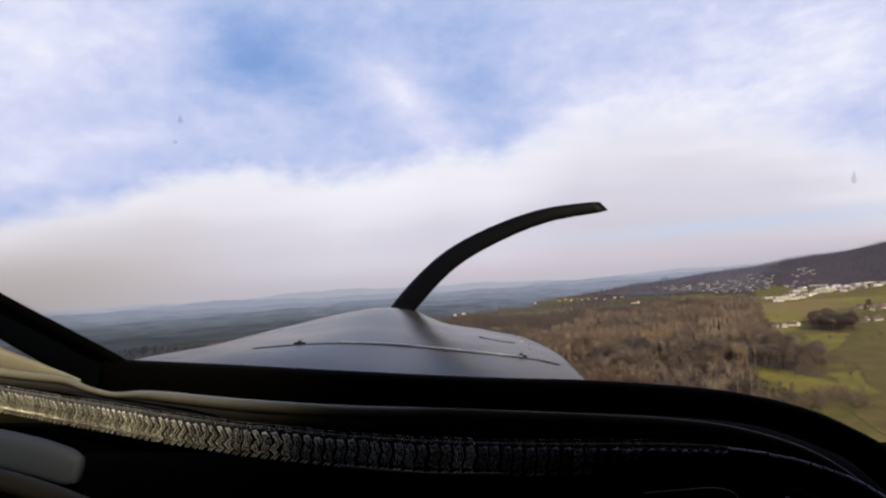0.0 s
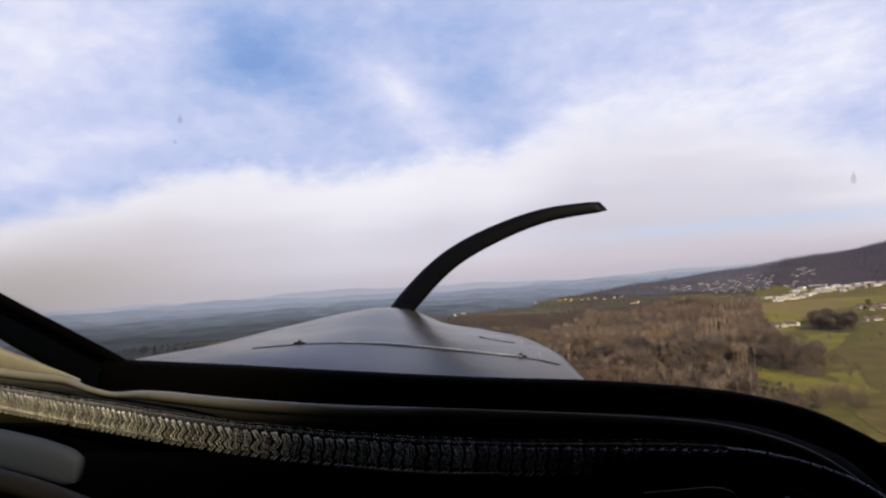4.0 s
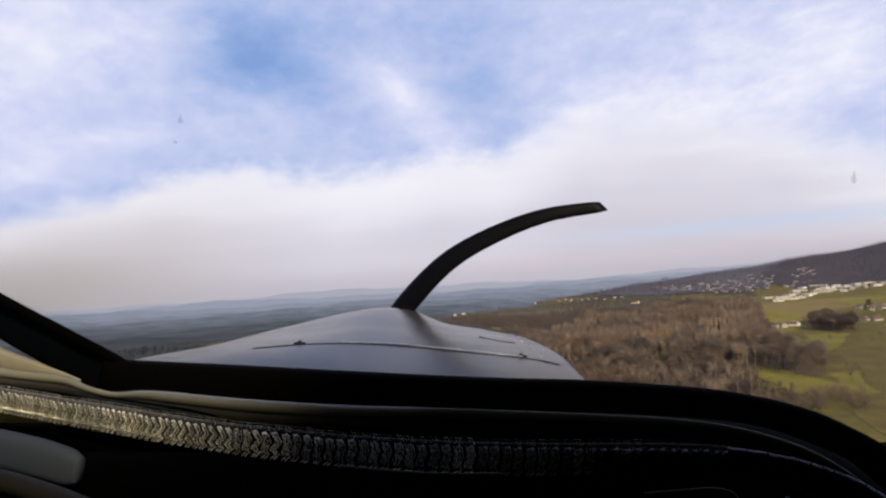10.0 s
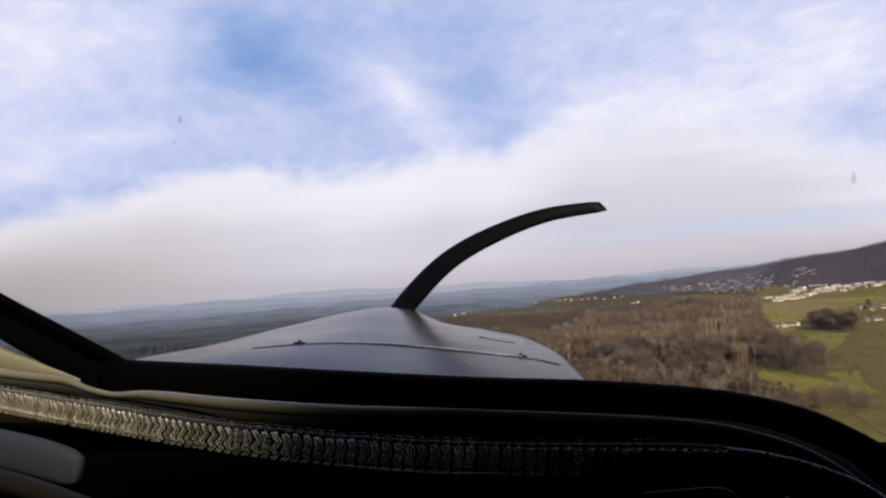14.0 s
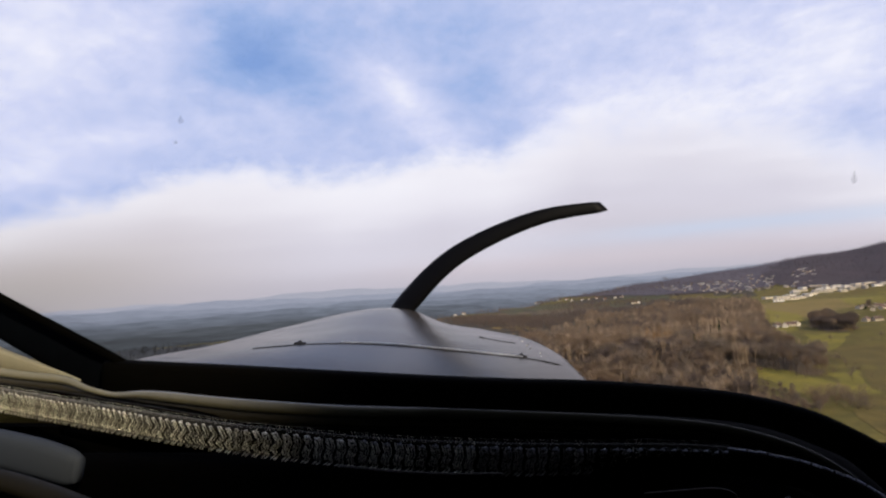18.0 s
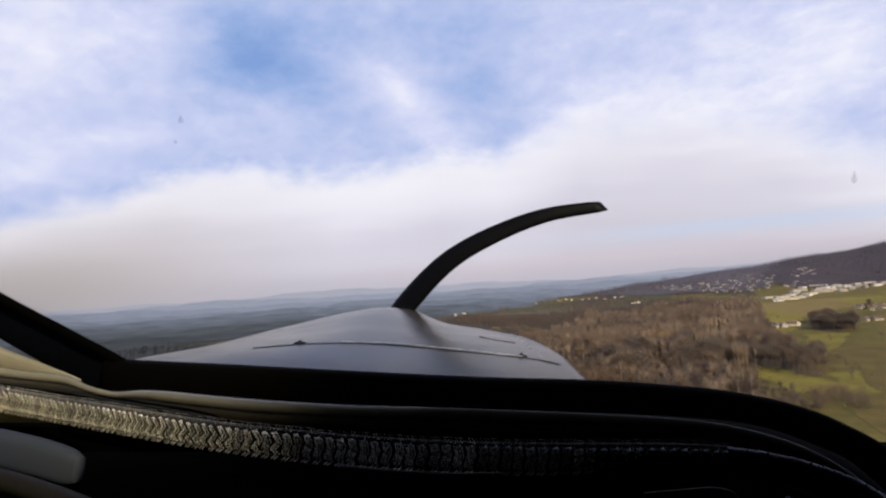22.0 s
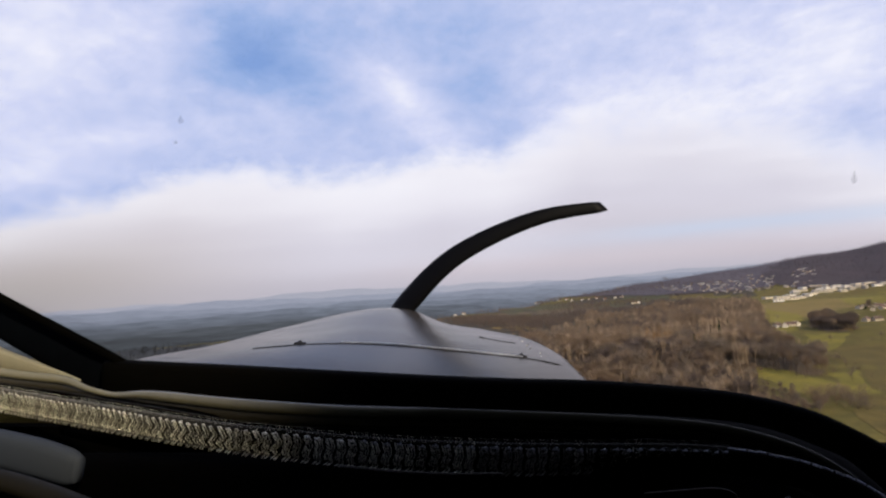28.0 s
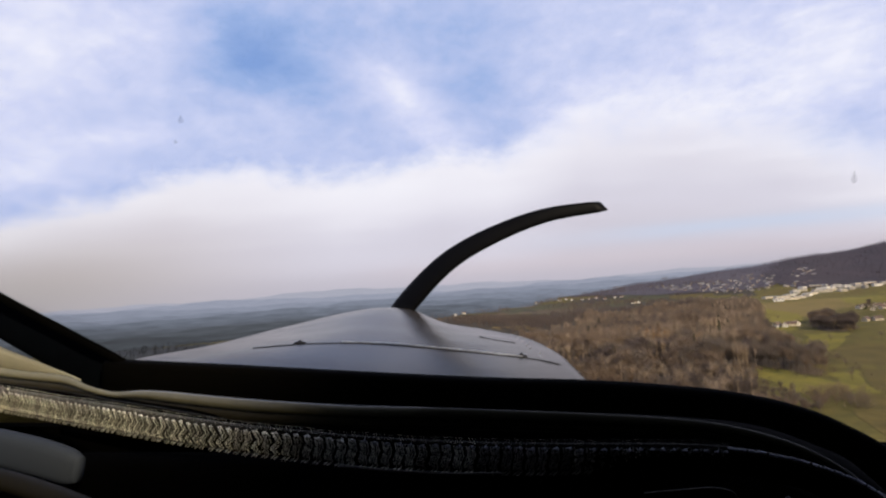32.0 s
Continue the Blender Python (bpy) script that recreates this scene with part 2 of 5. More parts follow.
M["cowl"] = surface("glossy_dark_grey_cowling_paint", (0.036, 0.031, 0.027), 0.19, 0, 9, 0.05, 0.0, (0.028, 0.025, 0.021), 1.5, coat=0.0, spec=0.055, wear=0.03)
M["cowl"].node_tree.nodes["Principled BSDF"].inputs["Specular Tint"].default_value = (1.0, 0.90, 0.82, 1)
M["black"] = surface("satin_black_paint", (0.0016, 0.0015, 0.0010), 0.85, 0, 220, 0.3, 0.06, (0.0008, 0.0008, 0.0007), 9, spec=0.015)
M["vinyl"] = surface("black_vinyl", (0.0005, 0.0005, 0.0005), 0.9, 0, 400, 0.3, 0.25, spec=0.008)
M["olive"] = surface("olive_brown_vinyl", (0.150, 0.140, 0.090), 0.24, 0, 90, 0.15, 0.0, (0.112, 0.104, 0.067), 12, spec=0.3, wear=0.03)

# shade of the edging's lower half, put into a darker colour
M["band"] = surface("shaded_olive_vinyl", (0.034, 0.030, 0.019), 0.5, 0, 120, 0.25, 0.1, (0.022, 0.020, 0.013), 15, spec=0.06)


def shade_across(m, x0, x1, least):
    """Paints the light falling off across the cockpit: darker and less glossy from x0 to x1."""
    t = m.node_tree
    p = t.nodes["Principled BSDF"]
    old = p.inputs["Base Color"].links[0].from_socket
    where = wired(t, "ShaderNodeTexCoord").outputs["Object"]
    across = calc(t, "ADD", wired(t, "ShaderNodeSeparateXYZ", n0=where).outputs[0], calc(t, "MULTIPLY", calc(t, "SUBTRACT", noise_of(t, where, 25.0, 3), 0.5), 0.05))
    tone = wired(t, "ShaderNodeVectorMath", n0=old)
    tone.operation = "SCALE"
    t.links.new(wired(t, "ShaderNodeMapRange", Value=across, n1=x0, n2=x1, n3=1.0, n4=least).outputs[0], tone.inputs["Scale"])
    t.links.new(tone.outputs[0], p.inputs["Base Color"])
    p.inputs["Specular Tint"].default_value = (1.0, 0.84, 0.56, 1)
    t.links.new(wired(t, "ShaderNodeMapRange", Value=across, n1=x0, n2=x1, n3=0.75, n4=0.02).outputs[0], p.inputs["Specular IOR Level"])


# lit left end and dark right end, put into the vinyl colours
shade_across(M["olive"], -0.20, 0.0, 0.11)
shade_across(M["band"], -0.20, 0.0, 0.2)
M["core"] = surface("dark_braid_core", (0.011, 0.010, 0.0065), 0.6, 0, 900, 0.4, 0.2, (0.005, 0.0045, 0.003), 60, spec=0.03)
# the braid core gets the same painted falloff
shade_across(M["core"], -0.20, -0.06, 0.06)
M["cream"] = surface("cream_side_lining", (0.190, 0.184, 0.128), 0.7, 0, 250, 0.12, 0.15, (0.19, 0.17, 0.115), 20)
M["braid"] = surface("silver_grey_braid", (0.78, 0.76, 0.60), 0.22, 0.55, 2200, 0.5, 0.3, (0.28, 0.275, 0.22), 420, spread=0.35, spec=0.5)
# shaded copies of the braid: light falling off to the right, in colour
M["braid_dim"] = surface("half_lit_braid", (0.40, 0.39, 0.32), 0.28, 0.5, 2200, 0.4, 0.3, (0.19, 0.18, 0.145), 420, spread=0.35, spec=0.5)
M["braid_shade"] = surface("shaded_braid", (0.235, 0.225, 0.20), 0.30, 0.5, 2200, 0.4, 0.3, (0.085, 0.08, 0.075), 420, spread=0.35, spec=0.4)
M["braid_deep"] = surface("deep_shade_braid", (0.07, 0.068, 0.062), 0.35, 0.4, 2200, 0.4, 0.3, (0.03, 0.028, 0.027), 420, spread=0.35, spec=0.3)
M["bead"] = surface("dim_blue_braid", (0.13, 0.135, 0.16), 0.35, 0.4, 2200, 0.3, 0.2, (0.10, 0.10, 0.12), 420, spread=0.3)
M["knot"] = surface("bright_wire_knots", (0.92, 0.89, 0.80), 0.24, 0.6, 1500, 0.4, 0.4, (0.55, 0.52, 0.44), 500, spread=0.4)
M["screw"] = surface("dark_steel", (0.06, 0.06, 0.065), 0.35, 0.6, 300, 0.2, 0.1)
M["gap"] = surface("panel_gap", (0.012, 0.012, 0.013), 0.8, 0, 300, 0.2, 0.0)
M["hinge"] = surface("bare_aluminium", (0.55, 0.54, 0.50), 0.35, 0.8, 300, 0.2, 0.1)
M["prop"] = surface("matt_black_propeller", (0.002, 0.002, 0.0024), 0.5, 0, 60, 0.3, 0.05, spec=0.06)
M["bug"] = surface("insect_smear", (0.25, 0.245, 0.26), 0.9, 0, 500, 0.4, 0.0)
M["post"] = surface("blue_black_plastic", (0.002, 0.0028, 0.0042), 0.8, 0, 200, 0.2, 0.05, spec=0.01)
# blue-grey far woods and dim valley, with the haze mixed into their colours
M["wood_haze"] = woods("hazed_far_wood", (0.135, 0.118, 0.132), (0.108, 0.097, 0.115))
M["wood_valley"] = woods("hazed_dark_wood", (0.05, 0.053, 0.058), (0.04, 0.044, 0.05))
M["valley_floor"] = surface("hazed_valley_floor", (0.042, 0.044, 0.043), 0.95, 0, 0.3, 0.3, 0.2, (0.034, 0.037, 0.039), 0.006, spec=0.1)
bug = M["bug"].node_tree
wired(bug, "ShaderNodeOutputMaterial", n0=wired(bug, "ShaderNodeMixShader", n0=0.89, n1=bug.nodes["Principled BSDF"].outputs[0], n2=wired(bug, "ShaderNodeBsdfTransparent").outputs[0]).outputs[0]).is_active_output = True
# far ground tones, dulled and tinted to stand for haze
M["haze_floor"] = surface("hazed_far_litter", (0.094, 0.082, 0.092), 0.95, 0, 0.3, 0.3, 0.2, (0.074, 0.067, 0.078), 0.01, spec=0.1)
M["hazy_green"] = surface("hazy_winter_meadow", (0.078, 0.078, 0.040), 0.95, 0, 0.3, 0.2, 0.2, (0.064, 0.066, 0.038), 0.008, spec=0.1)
M["pasture"] = surface("tawny_pasture", (0.195, 0.142, 0.050), 0.95, 0, 0.12, 0.3, 0.2, (0.150, 0.116, 0.040), 0.02, spec=0.1)
M["dull"] = surface("haze_dulled_ground", (0.066, 0.054, 0.036), 0.95, 0, 0.3, 0.25, 0.2, (0.050, 0.044, 0.034), 0.008, spec=0.1)
# grey walls; on the far houses the grey carries the haze
M["render_grey"] = surface("grey_hazed_render", (0.34, 0.31, 0.27), 0.9, 0, 1.5, 0.1, 0.1, (0.26, 0.24, 0.21), 0.2, spread=0.3)
M["brown_cord"] = surface("brown_cord", (0.022, 0.015, 0.010), 0.5, 0, 400, 0.2, 0.1)
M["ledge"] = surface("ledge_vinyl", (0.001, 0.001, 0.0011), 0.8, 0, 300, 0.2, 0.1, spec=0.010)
M["console"] = surface("dull_olive_plastic", (0.008, 0.007, 0.0045), 0.55, 0, 300, 0.2, 0.1, spec=0.08)
# grey of the sky reflected in black plastic, put into the base colour
M["panel"] = surface("grey_sky_reflection", (0.031, 0.039, 0.055), 0.6, 0, 20, 0.08, 0.0, (0.026, 0.029, 0.036), 5, spec=0.06)


def glass_pane():
    m = bpy.data.materials.new("acrylic_windscreen")
    m.use_nodes = True
    t = m.node_tree
    t.nodes.clear()
    gloss = calc(t, "MULTIPLY", wired(t, "ShaderNodeFresnel", n0=1.45).outputs[0], 0.16)
    mix = wired(t, "ShaderNodeMixShader", n0=gloss, n1=wired(t, "ShaderNodeBsdfTransparent", n0=(0.97, 0.97, 0.98, 1)).outputs[0],
                n2=wired(t, "ShaderNodeBsdfGlossy", Roughness=0.08).outputs[0])
    wired(t, "ShaderNodeOutputMaterial", n0=mix.outputs[0])
    return m


M["glass"] = glass_pane()


# ---- mesh helpers ----
def mesh_of(name, verts, faces, material, smooth=False):
    me = bpy.data.meshes.new(name)
    me.from_pydata(verts, [], faces)
    me.materials.append(material)
    if smooth:
        me.polygons.foreach_set("use_smooth", [True] * len(me.polygons))
    return me


def data_of(name, bm, material, smooth=False):
    me = bpy.data.meshes.new(name)
    bmesh.ops.recalc_face_normals(bm, faces=bm.faces)
    for f in bm.faces:
        f.smooth = smooth
    bm.to_mesh(me)
    bm.free()
    me.materials.append(material)
    return me


def part(name, bm, material, parent, label="", smooth=False):
    ob = new(name, data_of(name, bm, material, smooth) if isinstance(bm, bmesh.types.BMesh) else bm)
    ob.parent = parent
    return tagged(ob, label)


def box(x0, x1, y0, y1, z0, z1, bevel=0.0, bm=None):
    bm = bm or bmesh.new()
    made = bmesh.ops.create_cube(bm, size=1, matrix=Matrix.Translation(((x0 + x1) / 2, (y0 + y1) / 2, (z0 + z1) / 2)) @ Matrix.Diagonal((x1 - x0, y1 - y0, z1 - z0, 1)))
    if bevel:
        edges = list({e for v in made["verts"] for e in v.link_edges})
        bmesh.ops.bevel(bm, geom=edges, offset=bevel, segments=2, affect="EDGES")
    return bm


def spline(points, steps=8):
    """A smooth line through the points (Catmull-Rom)."""
    p = [Vector(q) for q in points]
    p = [p[0] * 2 - p[1], *p, p[-1] * 2 - p[-2]]
    out = []
    for i in range(1, len(p) - 2):
        for k in range(steps):
            s = k / steps
            out.append(0.5 * (2 * p[i] + (p[i + 1] - p[i - 1]) * s + (2 * p[i - 1] - 5 * p[i] + 4 * p[i + 1] - p[i + 2]) * s * s
                              + (3 * p[i] - p[i - 1] - 3 * p[i + 1] + p[i + 2]) * s ** 3))
    return out + [p[-2]]


def sweep(points, ring, steps=8, sizes=None, up=Vector((0, 0, 1))):
    """A bar along a smooth line; ring: offsets (away from the viewer, up) of its section; sizes: scale at each point."""
    line = spline(points, steps)
    bm = bmesh.new()
    rows = []
    for i, q in enumerate(line):
        way = (line[min(i + 1, len(line) - 1)] - line[max(i - 1, 0)]).normalized()
        out = up.cross(way).normalized()
        top = way.cross(out)
        k = 1.0
        if sizes:
            f = i / steps
            j = min(int(f), len(sizes) - 2)
            k = sizes[j] + (sizes[j + 1] - sizes[j]) * (f - j)
        rows.append([bm.verts.new(q + out * (a * k) + top * (b * k)) for a, b in ring])
    n = len(ring)
    for r0, r1 in zip(rows, rows[1:]):
        for j in range(n):
            bm.faces.new((r0[j], r0[(j + 1) % n], r1[(j + 1) % n], r1[j]))
    bm.faces.new(rows[0])
    bm.faces.new(rows[-1][::-1])
    return bm


def oval(a, b, n=14, power=1.0):
    out = []
    for i in range(n):
        w = 2 * math.pi * i / n
        c, s = math.cos(w), math.sin(w)
        out.append((a * math.copysign(abs(c) ** power, c), b * math.copysign(abs(s) ** power, s)))
    return out


# ---- the land ----
def relief(x, y):
    """Height of the ground: a rolling plain, with a wooded ridge beyond it to the right."""
    r = math.hypot(x, y)
    a = math.degrees(math.atan2(x, y))
    z = 3.0 * math.sin(x * 0.011 + 0.6) * math.sin(y * 0.009 + 1.0) * min(1.0, r / 500)
    rise = min(max((a - 8.0) / 28.0, 0.0), 1.0)
    top = 16.0 + 170.0 * rise ** 1.35 + 7.0 * math.sin(a * 0.9) * rise
    s = min(max((r - 2250.0) / 1400.0, 0.0), 1.0) if a > 8.0 else 0.0
    return z + top * s * s * (3 - 2 * s) * min(1.0, max(0.0, (150 - a) / 30))


def inside(poly, x, y):
    hit = np.zeros(len(x), bool)
    for (x0, y0), (x1, y1) in zip(poly, poly[1:] + poly[:1]):
        if y0 != y1:
            hit ^= ((y0 > y) != (y1 > y)) & (x < (x1 - x0) * (y - y0) / (y1 - y0) + x0)
    return hit


def build_ground():
    radii = [25 * 1.045 ** k for k in range(121)]
    radii[-1] = 4950
    sides = 360
    verts, faces = [(0.0, 0.0, relief(0, 0))], []
    for r in radii:
        for k in range(sides):
            w = 2 * math.pi * k / sides
            x, y = r * math.sin(w), r * math.cos(w)
            verts.append((x, y, relief(x, y)))
    for i in range(len(radii) - 1):
        for k in range(sides):
            a, b = 1 + i * sides + k, 1 + i * sides + (k + 1) % sides
            faces.append((b, a, a + sides, b + sides))
    faces += [(0, 1 + (k + 1) % sides, 1 + k)[::-1] for k in range(sides)]
    ob = new("ground", mesh_of("ground", verts, faces, M["ground"], True))
    tagged(ob, "rolling winter pasture of olive and brown grass", "ground", kind="structure")


build_ground()


def draped(name, poly, material, lift, label, category="field", cell=25.0, kind="structure", ragged=7.0):
    """A patch of ground that follows the relief."""
    bm = bmesh.new()
    edge = []
    for (x0, y0), (x1, y1) in zip(poly, poly[1:] + poly[:1]):
        n = max(1, int(math.hypot(x1 - x0, y1 - y0) / 14))
        for k in range(n):
            x, y = x0 + (x1 - x0) * k / n, y0 + (y1 - y0) * k / n
            wob = noise.noise_vector(Vector((x * 0.03, y * 0.03, lift))) * ragged
            edge.append((x + wob.x, y + wob.y))
    poly = edge
    bm.faces.new([bm.verts.new((x, y, 0)) for x, y in poly])
    for axis in (0, 1):
        lo, hi = min(p[axis] for p in poly), max(p[axis] for p in poly)
        count = max(1, min(40, int((hi - lo) / cell)))
        for k in range(1, count):
            co, no = [0, 0, 0], [0, 0, 0]
            co[axis], no[axis] = lo + (hi - lo) * k / count, 1
            bmesh.ops.bisect_plane(bm, geom=bm.verts[:] + bm.edges[:] + bm.faces[:], plane_co=co, plane_no=no)
    for v in bm.verts:
        v.co.z = relief(v.co.x, v.co.y) + lift
    bmesh.ops.recalc_face_normals(bm, faces=bm.faces)
    if sum(f.normal.z for f in bm.faces) < 0:
        bmesh.ops.reverse_faces(bm, faces=bm.faces)
    me = bpy.data.meshes.new(name)
    bm.to_mesh(me)
    bm.free()
    me.materials.append(material)
    return tagged(new(name, me), label, category, kind=kind)


def passed(x, y):
    """The land already flown past, laid out from a point 274 m back on the track."""
    return ((x - 23) * 0.999 + (y - 273) * 0.041, (y - 273) * 0.999 - (x - 23) * 0.041)


def back(*points):
    return [passed(*p) for p in points]


draped("field", back((296, 634), (350, 697), (385, 697), (398, 675), (406, 631), (473, 670), (604, 714), (439, 522), (324, 462), (287, 453), (288, 492), (297, 559)),
       M["ochre"], 0.180, "ochre stubble field with a pale worn edge")
draped("field", back((401, 681), (464, 740), (520, 773), (656, 791), (606, 717), (477, 675), (409, 637)), M["plough"], 0.200, "brown ploughed field beside the stubble")
draped("field", back((114, 581), (157, 686), (193, 728), (229, 686), (233, 631), (202, 563), (156, 548), (128, 535)), M["green"], 0.150, "dark green meadow in front of the wood")
draped("field", back((309, 430), (399, 475), (315, 362), (265, 357)), M["ochre"], 0.200, "ochre stubble field beside the lane")
draped("field", back((255, 556), (286, 539), (279, 471), (269, 460), (233, 481), (217, 484)), M["fallow"], 0.14, "olive-brown fallow meadow by the lane")
draped("field", back((242, 458), (276, 434), (318, 437), (296, 388), (238, 375), (214, 407)), M["green"], 0.14, "dull green meadow beside the lane")

draped("field", [(621, 1270), (748, 1507), (811, 1471), (702, 1226), (525, 936), (491, 977)], M["lime"], 0.180, "bright green meadow at the edge of the wood")
draped("field", [(808, 1618), (885, 1731), (929, 1684), (1036, 1745), (1141, 1816), (1011, 1562), (967, 1454), (827, 1316), (748, 1265), (685, 1187), (719, 1275), (729, 1380)], M["pasture"], 0.235, "tawny olive pasture below the works halls")
draped("field", [(1108, 1759), (1388, 1951), (1118, 1513), (1031, 1454), (967, 1495)], M["lime"], 0.220, "fresh green field below the works halls")
draped("field", [(506, 882), (548, 854), (473, 750), (401, 679), (433, 744)], M["lime"], 0.190, "yellow-green meadow beside the dark grove")
draped("field", [(404, 676), (482, 752), (504, 718), (465, 622), (392, 562), (383, 610)], M["fallow"], 0.210, "olive-brown fallow field in a hollow")
draped("field", [(303, 622), (308, 580), (305, 533), (300, 491), (262, 440), (261, 482), (273, 557)], M["lime"], 0.185, "bright green clearing beside the wood")
draped("field", [(369, 564), (376, 540), (343, 468), (313, 452), (320, 478)], M["fallow"], 0.195, "olive winter grass")
draped("field", [(276, 447), (303, 438), (275, 374), (232, 338), (247, 383)], M["fallow"], 0.205, "brown rough grass below the clearing")
draped("field", [(330, 542), (360, 555), (314, 472), (308, 445), (283, 454), (299, 487)], M["lime"], 0.170, "yellow-green meadow strip")
draped("field", [(1435, 2267), (1574, 2204), (1593, 2144), (1536, 2153), (1404, 2188)], M["tan"], 0.240, "pale tan field above the works halls")
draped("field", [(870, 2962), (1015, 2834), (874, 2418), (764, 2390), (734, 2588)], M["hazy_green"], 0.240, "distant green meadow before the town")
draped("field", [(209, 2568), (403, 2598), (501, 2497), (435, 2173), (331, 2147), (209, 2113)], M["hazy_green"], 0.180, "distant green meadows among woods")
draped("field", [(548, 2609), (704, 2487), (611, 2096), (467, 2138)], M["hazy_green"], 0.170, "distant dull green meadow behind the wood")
draped("field", [(97, 1425), (163, 1459), (201, 1321), (167, 1178), (126, 1240)], M["tan"], 0.200, "dry tan pasture between woods")
draped("field", [(140, 1132), (173, 1146), (173, 1092), (144, 1050)], M["lime"], 0.210, "small green clearing in the wood")
draped("field", [(884, 2476), (1028, 2389), (986, 2269), (822, 2279)], M["fallow"], 0.210, "dull fallow land before the town")


# haze-dulled sheets laid over the far ground and the valley
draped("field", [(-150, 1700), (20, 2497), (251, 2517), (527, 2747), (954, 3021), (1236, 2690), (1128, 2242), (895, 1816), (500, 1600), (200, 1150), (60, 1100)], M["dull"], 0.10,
       "far ground beyond the wood, haze dulling its brown colour", "field", 60)
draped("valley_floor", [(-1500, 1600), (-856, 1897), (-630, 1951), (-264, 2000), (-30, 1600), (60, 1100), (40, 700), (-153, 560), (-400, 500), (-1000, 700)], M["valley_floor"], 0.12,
       "dark valley floor with haze in its colour", "valley", 60, ragged=24.0)


draped("field", [(900, 1820), (1010, 1790), (1120, 1830), (1400, 2000), (1600, 2060), (1600, 2180), (1400, 2260), (1200, 2260), (1020, 2120)], M["fallow"], 0.14, "tawny ground round the works halls", "field", 60)


def lane(name, points, width, material, lift, label, category="road"):
    line = spline([(x, y, 0) for x, y in points], 10)
    verts, faces = [], []
    for i, q in enumerate(line):
        way = (line[min(i + 1, len(line) - 1)] - line[max(i - 1, 0)]).normalized()
        side = Vector((way.y, -way.x, 0)) * width / 2
        for s in (-1, 1):
            v = q + side * s
            verts.append((v.x, v.y, relief(v.x, v.y) + lift))
    for i in range(len(line) - 1):
        faces.append((2 * i, 2 * i + 1, 2 * i + 3, 2 * i + 2))
    return tagged(new(name, mesh_of(name, verts, faces, material)), label, category, kind="structure")


lane("road", back((181, 446), (214, 469), (250, 464), (276, 446), (317, 453), (405, 504), (538, 600)), 3.6, M["asphalt"], 0.280, "narrow grey country lane between fields")
lane("ditch", back((292, 624), (293, 552), (287, 490), (283, 449)), 1.8, M["ditch"], 0.300, "dark grassy ditch along the stubble field", "ditch")
lane("ditch", back((398, 675), (404, 629), (471, 668), (591, 714)), 1.8, M["ditch"], 0.300, "dark grassy ditch along the stubble field", "ditch")
lane("path", [(470, 640), (486, 720), (540, 830), (640, 985), (760, 1130), (860, 1215)], 2.2, M["fallow"], 0.320, "pale farm track through the meadow")
lane("road", [(960, 1850), (1090, 1935), (1190, 1990), (1300, 2045), (1430, 2060), (1560, 2070)], 7.0, M["asphalt"], 0.360, "grey main road past the white halls")


# far hills: glowing strips, the haze of distance painted in
def ridge(name, radius, a0, a1, base, sway, seed, material, label):
    verts, faces = [], []
    n = 260
    for i in range(n + 1):
        a = radians(a0 + (a1 - a0) * i / n)
        h = base + sway * (0.55 * math.sin(a * 9 + seed) + 0.3 * math.sin(a * 23 + seed * 2.1) + 0.16 * math.sin(a * 61 + seed * 3.7) + 0.09 * math.sin(a * 150 + seed) + 0.05 * math.sin(a * 410 + seed))
        fade = max(0.0, (i / n - 0.93) / 0.07)
        h -= 75 * fade * fade
        for k, (dr, hz) in enumerate(((0, -60.0), (40, h * 0.6 - 10), (120, h), (320, h - 40))):
            verts.append(((radius + dr) * math.sin(a), (radius + dr) * math.cos(a), hz))
    for i in range(n):
        for k in range(3):
            a = i * 4 + k
            faces.append((a, a + 4, a + 5, a + 1))
    return tagged(new(name, mesh_of(name, verts, faces, material, True)), label, "hills", kind="structure")


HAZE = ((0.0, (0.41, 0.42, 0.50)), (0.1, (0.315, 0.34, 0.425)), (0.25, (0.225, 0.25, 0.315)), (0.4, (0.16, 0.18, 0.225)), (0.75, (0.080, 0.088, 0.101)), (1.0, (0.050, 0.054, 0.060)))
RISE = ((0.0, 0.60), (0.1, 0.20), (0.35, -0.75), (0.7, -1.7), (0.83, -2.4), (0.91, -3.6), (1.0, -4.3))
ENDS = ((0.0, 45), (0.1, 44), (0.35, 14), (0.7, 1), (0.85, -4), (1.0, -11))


def between(table, f):
    for (f0, v0), (f1, v1) in zip(table, table[1:]):
        if f <= f1:
            g = (f - f0) / (f1 - f0)
            return tuple(p + (q - p) * g for p, q in zip(v0, v1)) if isinstance(v0, tuple) else v0 + (v1 - v0) * g
    return table[-1][1]


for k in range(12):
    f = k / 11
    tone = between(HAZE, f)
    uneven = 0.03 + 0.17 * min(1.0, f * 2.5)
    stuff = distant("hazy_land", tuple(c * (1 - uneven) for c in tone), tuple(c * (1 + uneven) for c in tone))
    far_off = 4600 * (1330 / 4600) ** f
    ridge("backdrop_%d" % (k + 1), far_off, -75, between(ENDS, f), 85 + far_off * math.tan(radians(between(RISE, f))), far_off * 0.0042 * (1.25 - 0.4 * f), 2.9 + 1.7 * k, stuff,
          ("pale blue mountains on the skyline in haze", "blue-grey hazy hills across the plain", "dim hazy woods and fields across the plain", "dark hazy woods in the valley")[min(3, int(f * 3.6))])


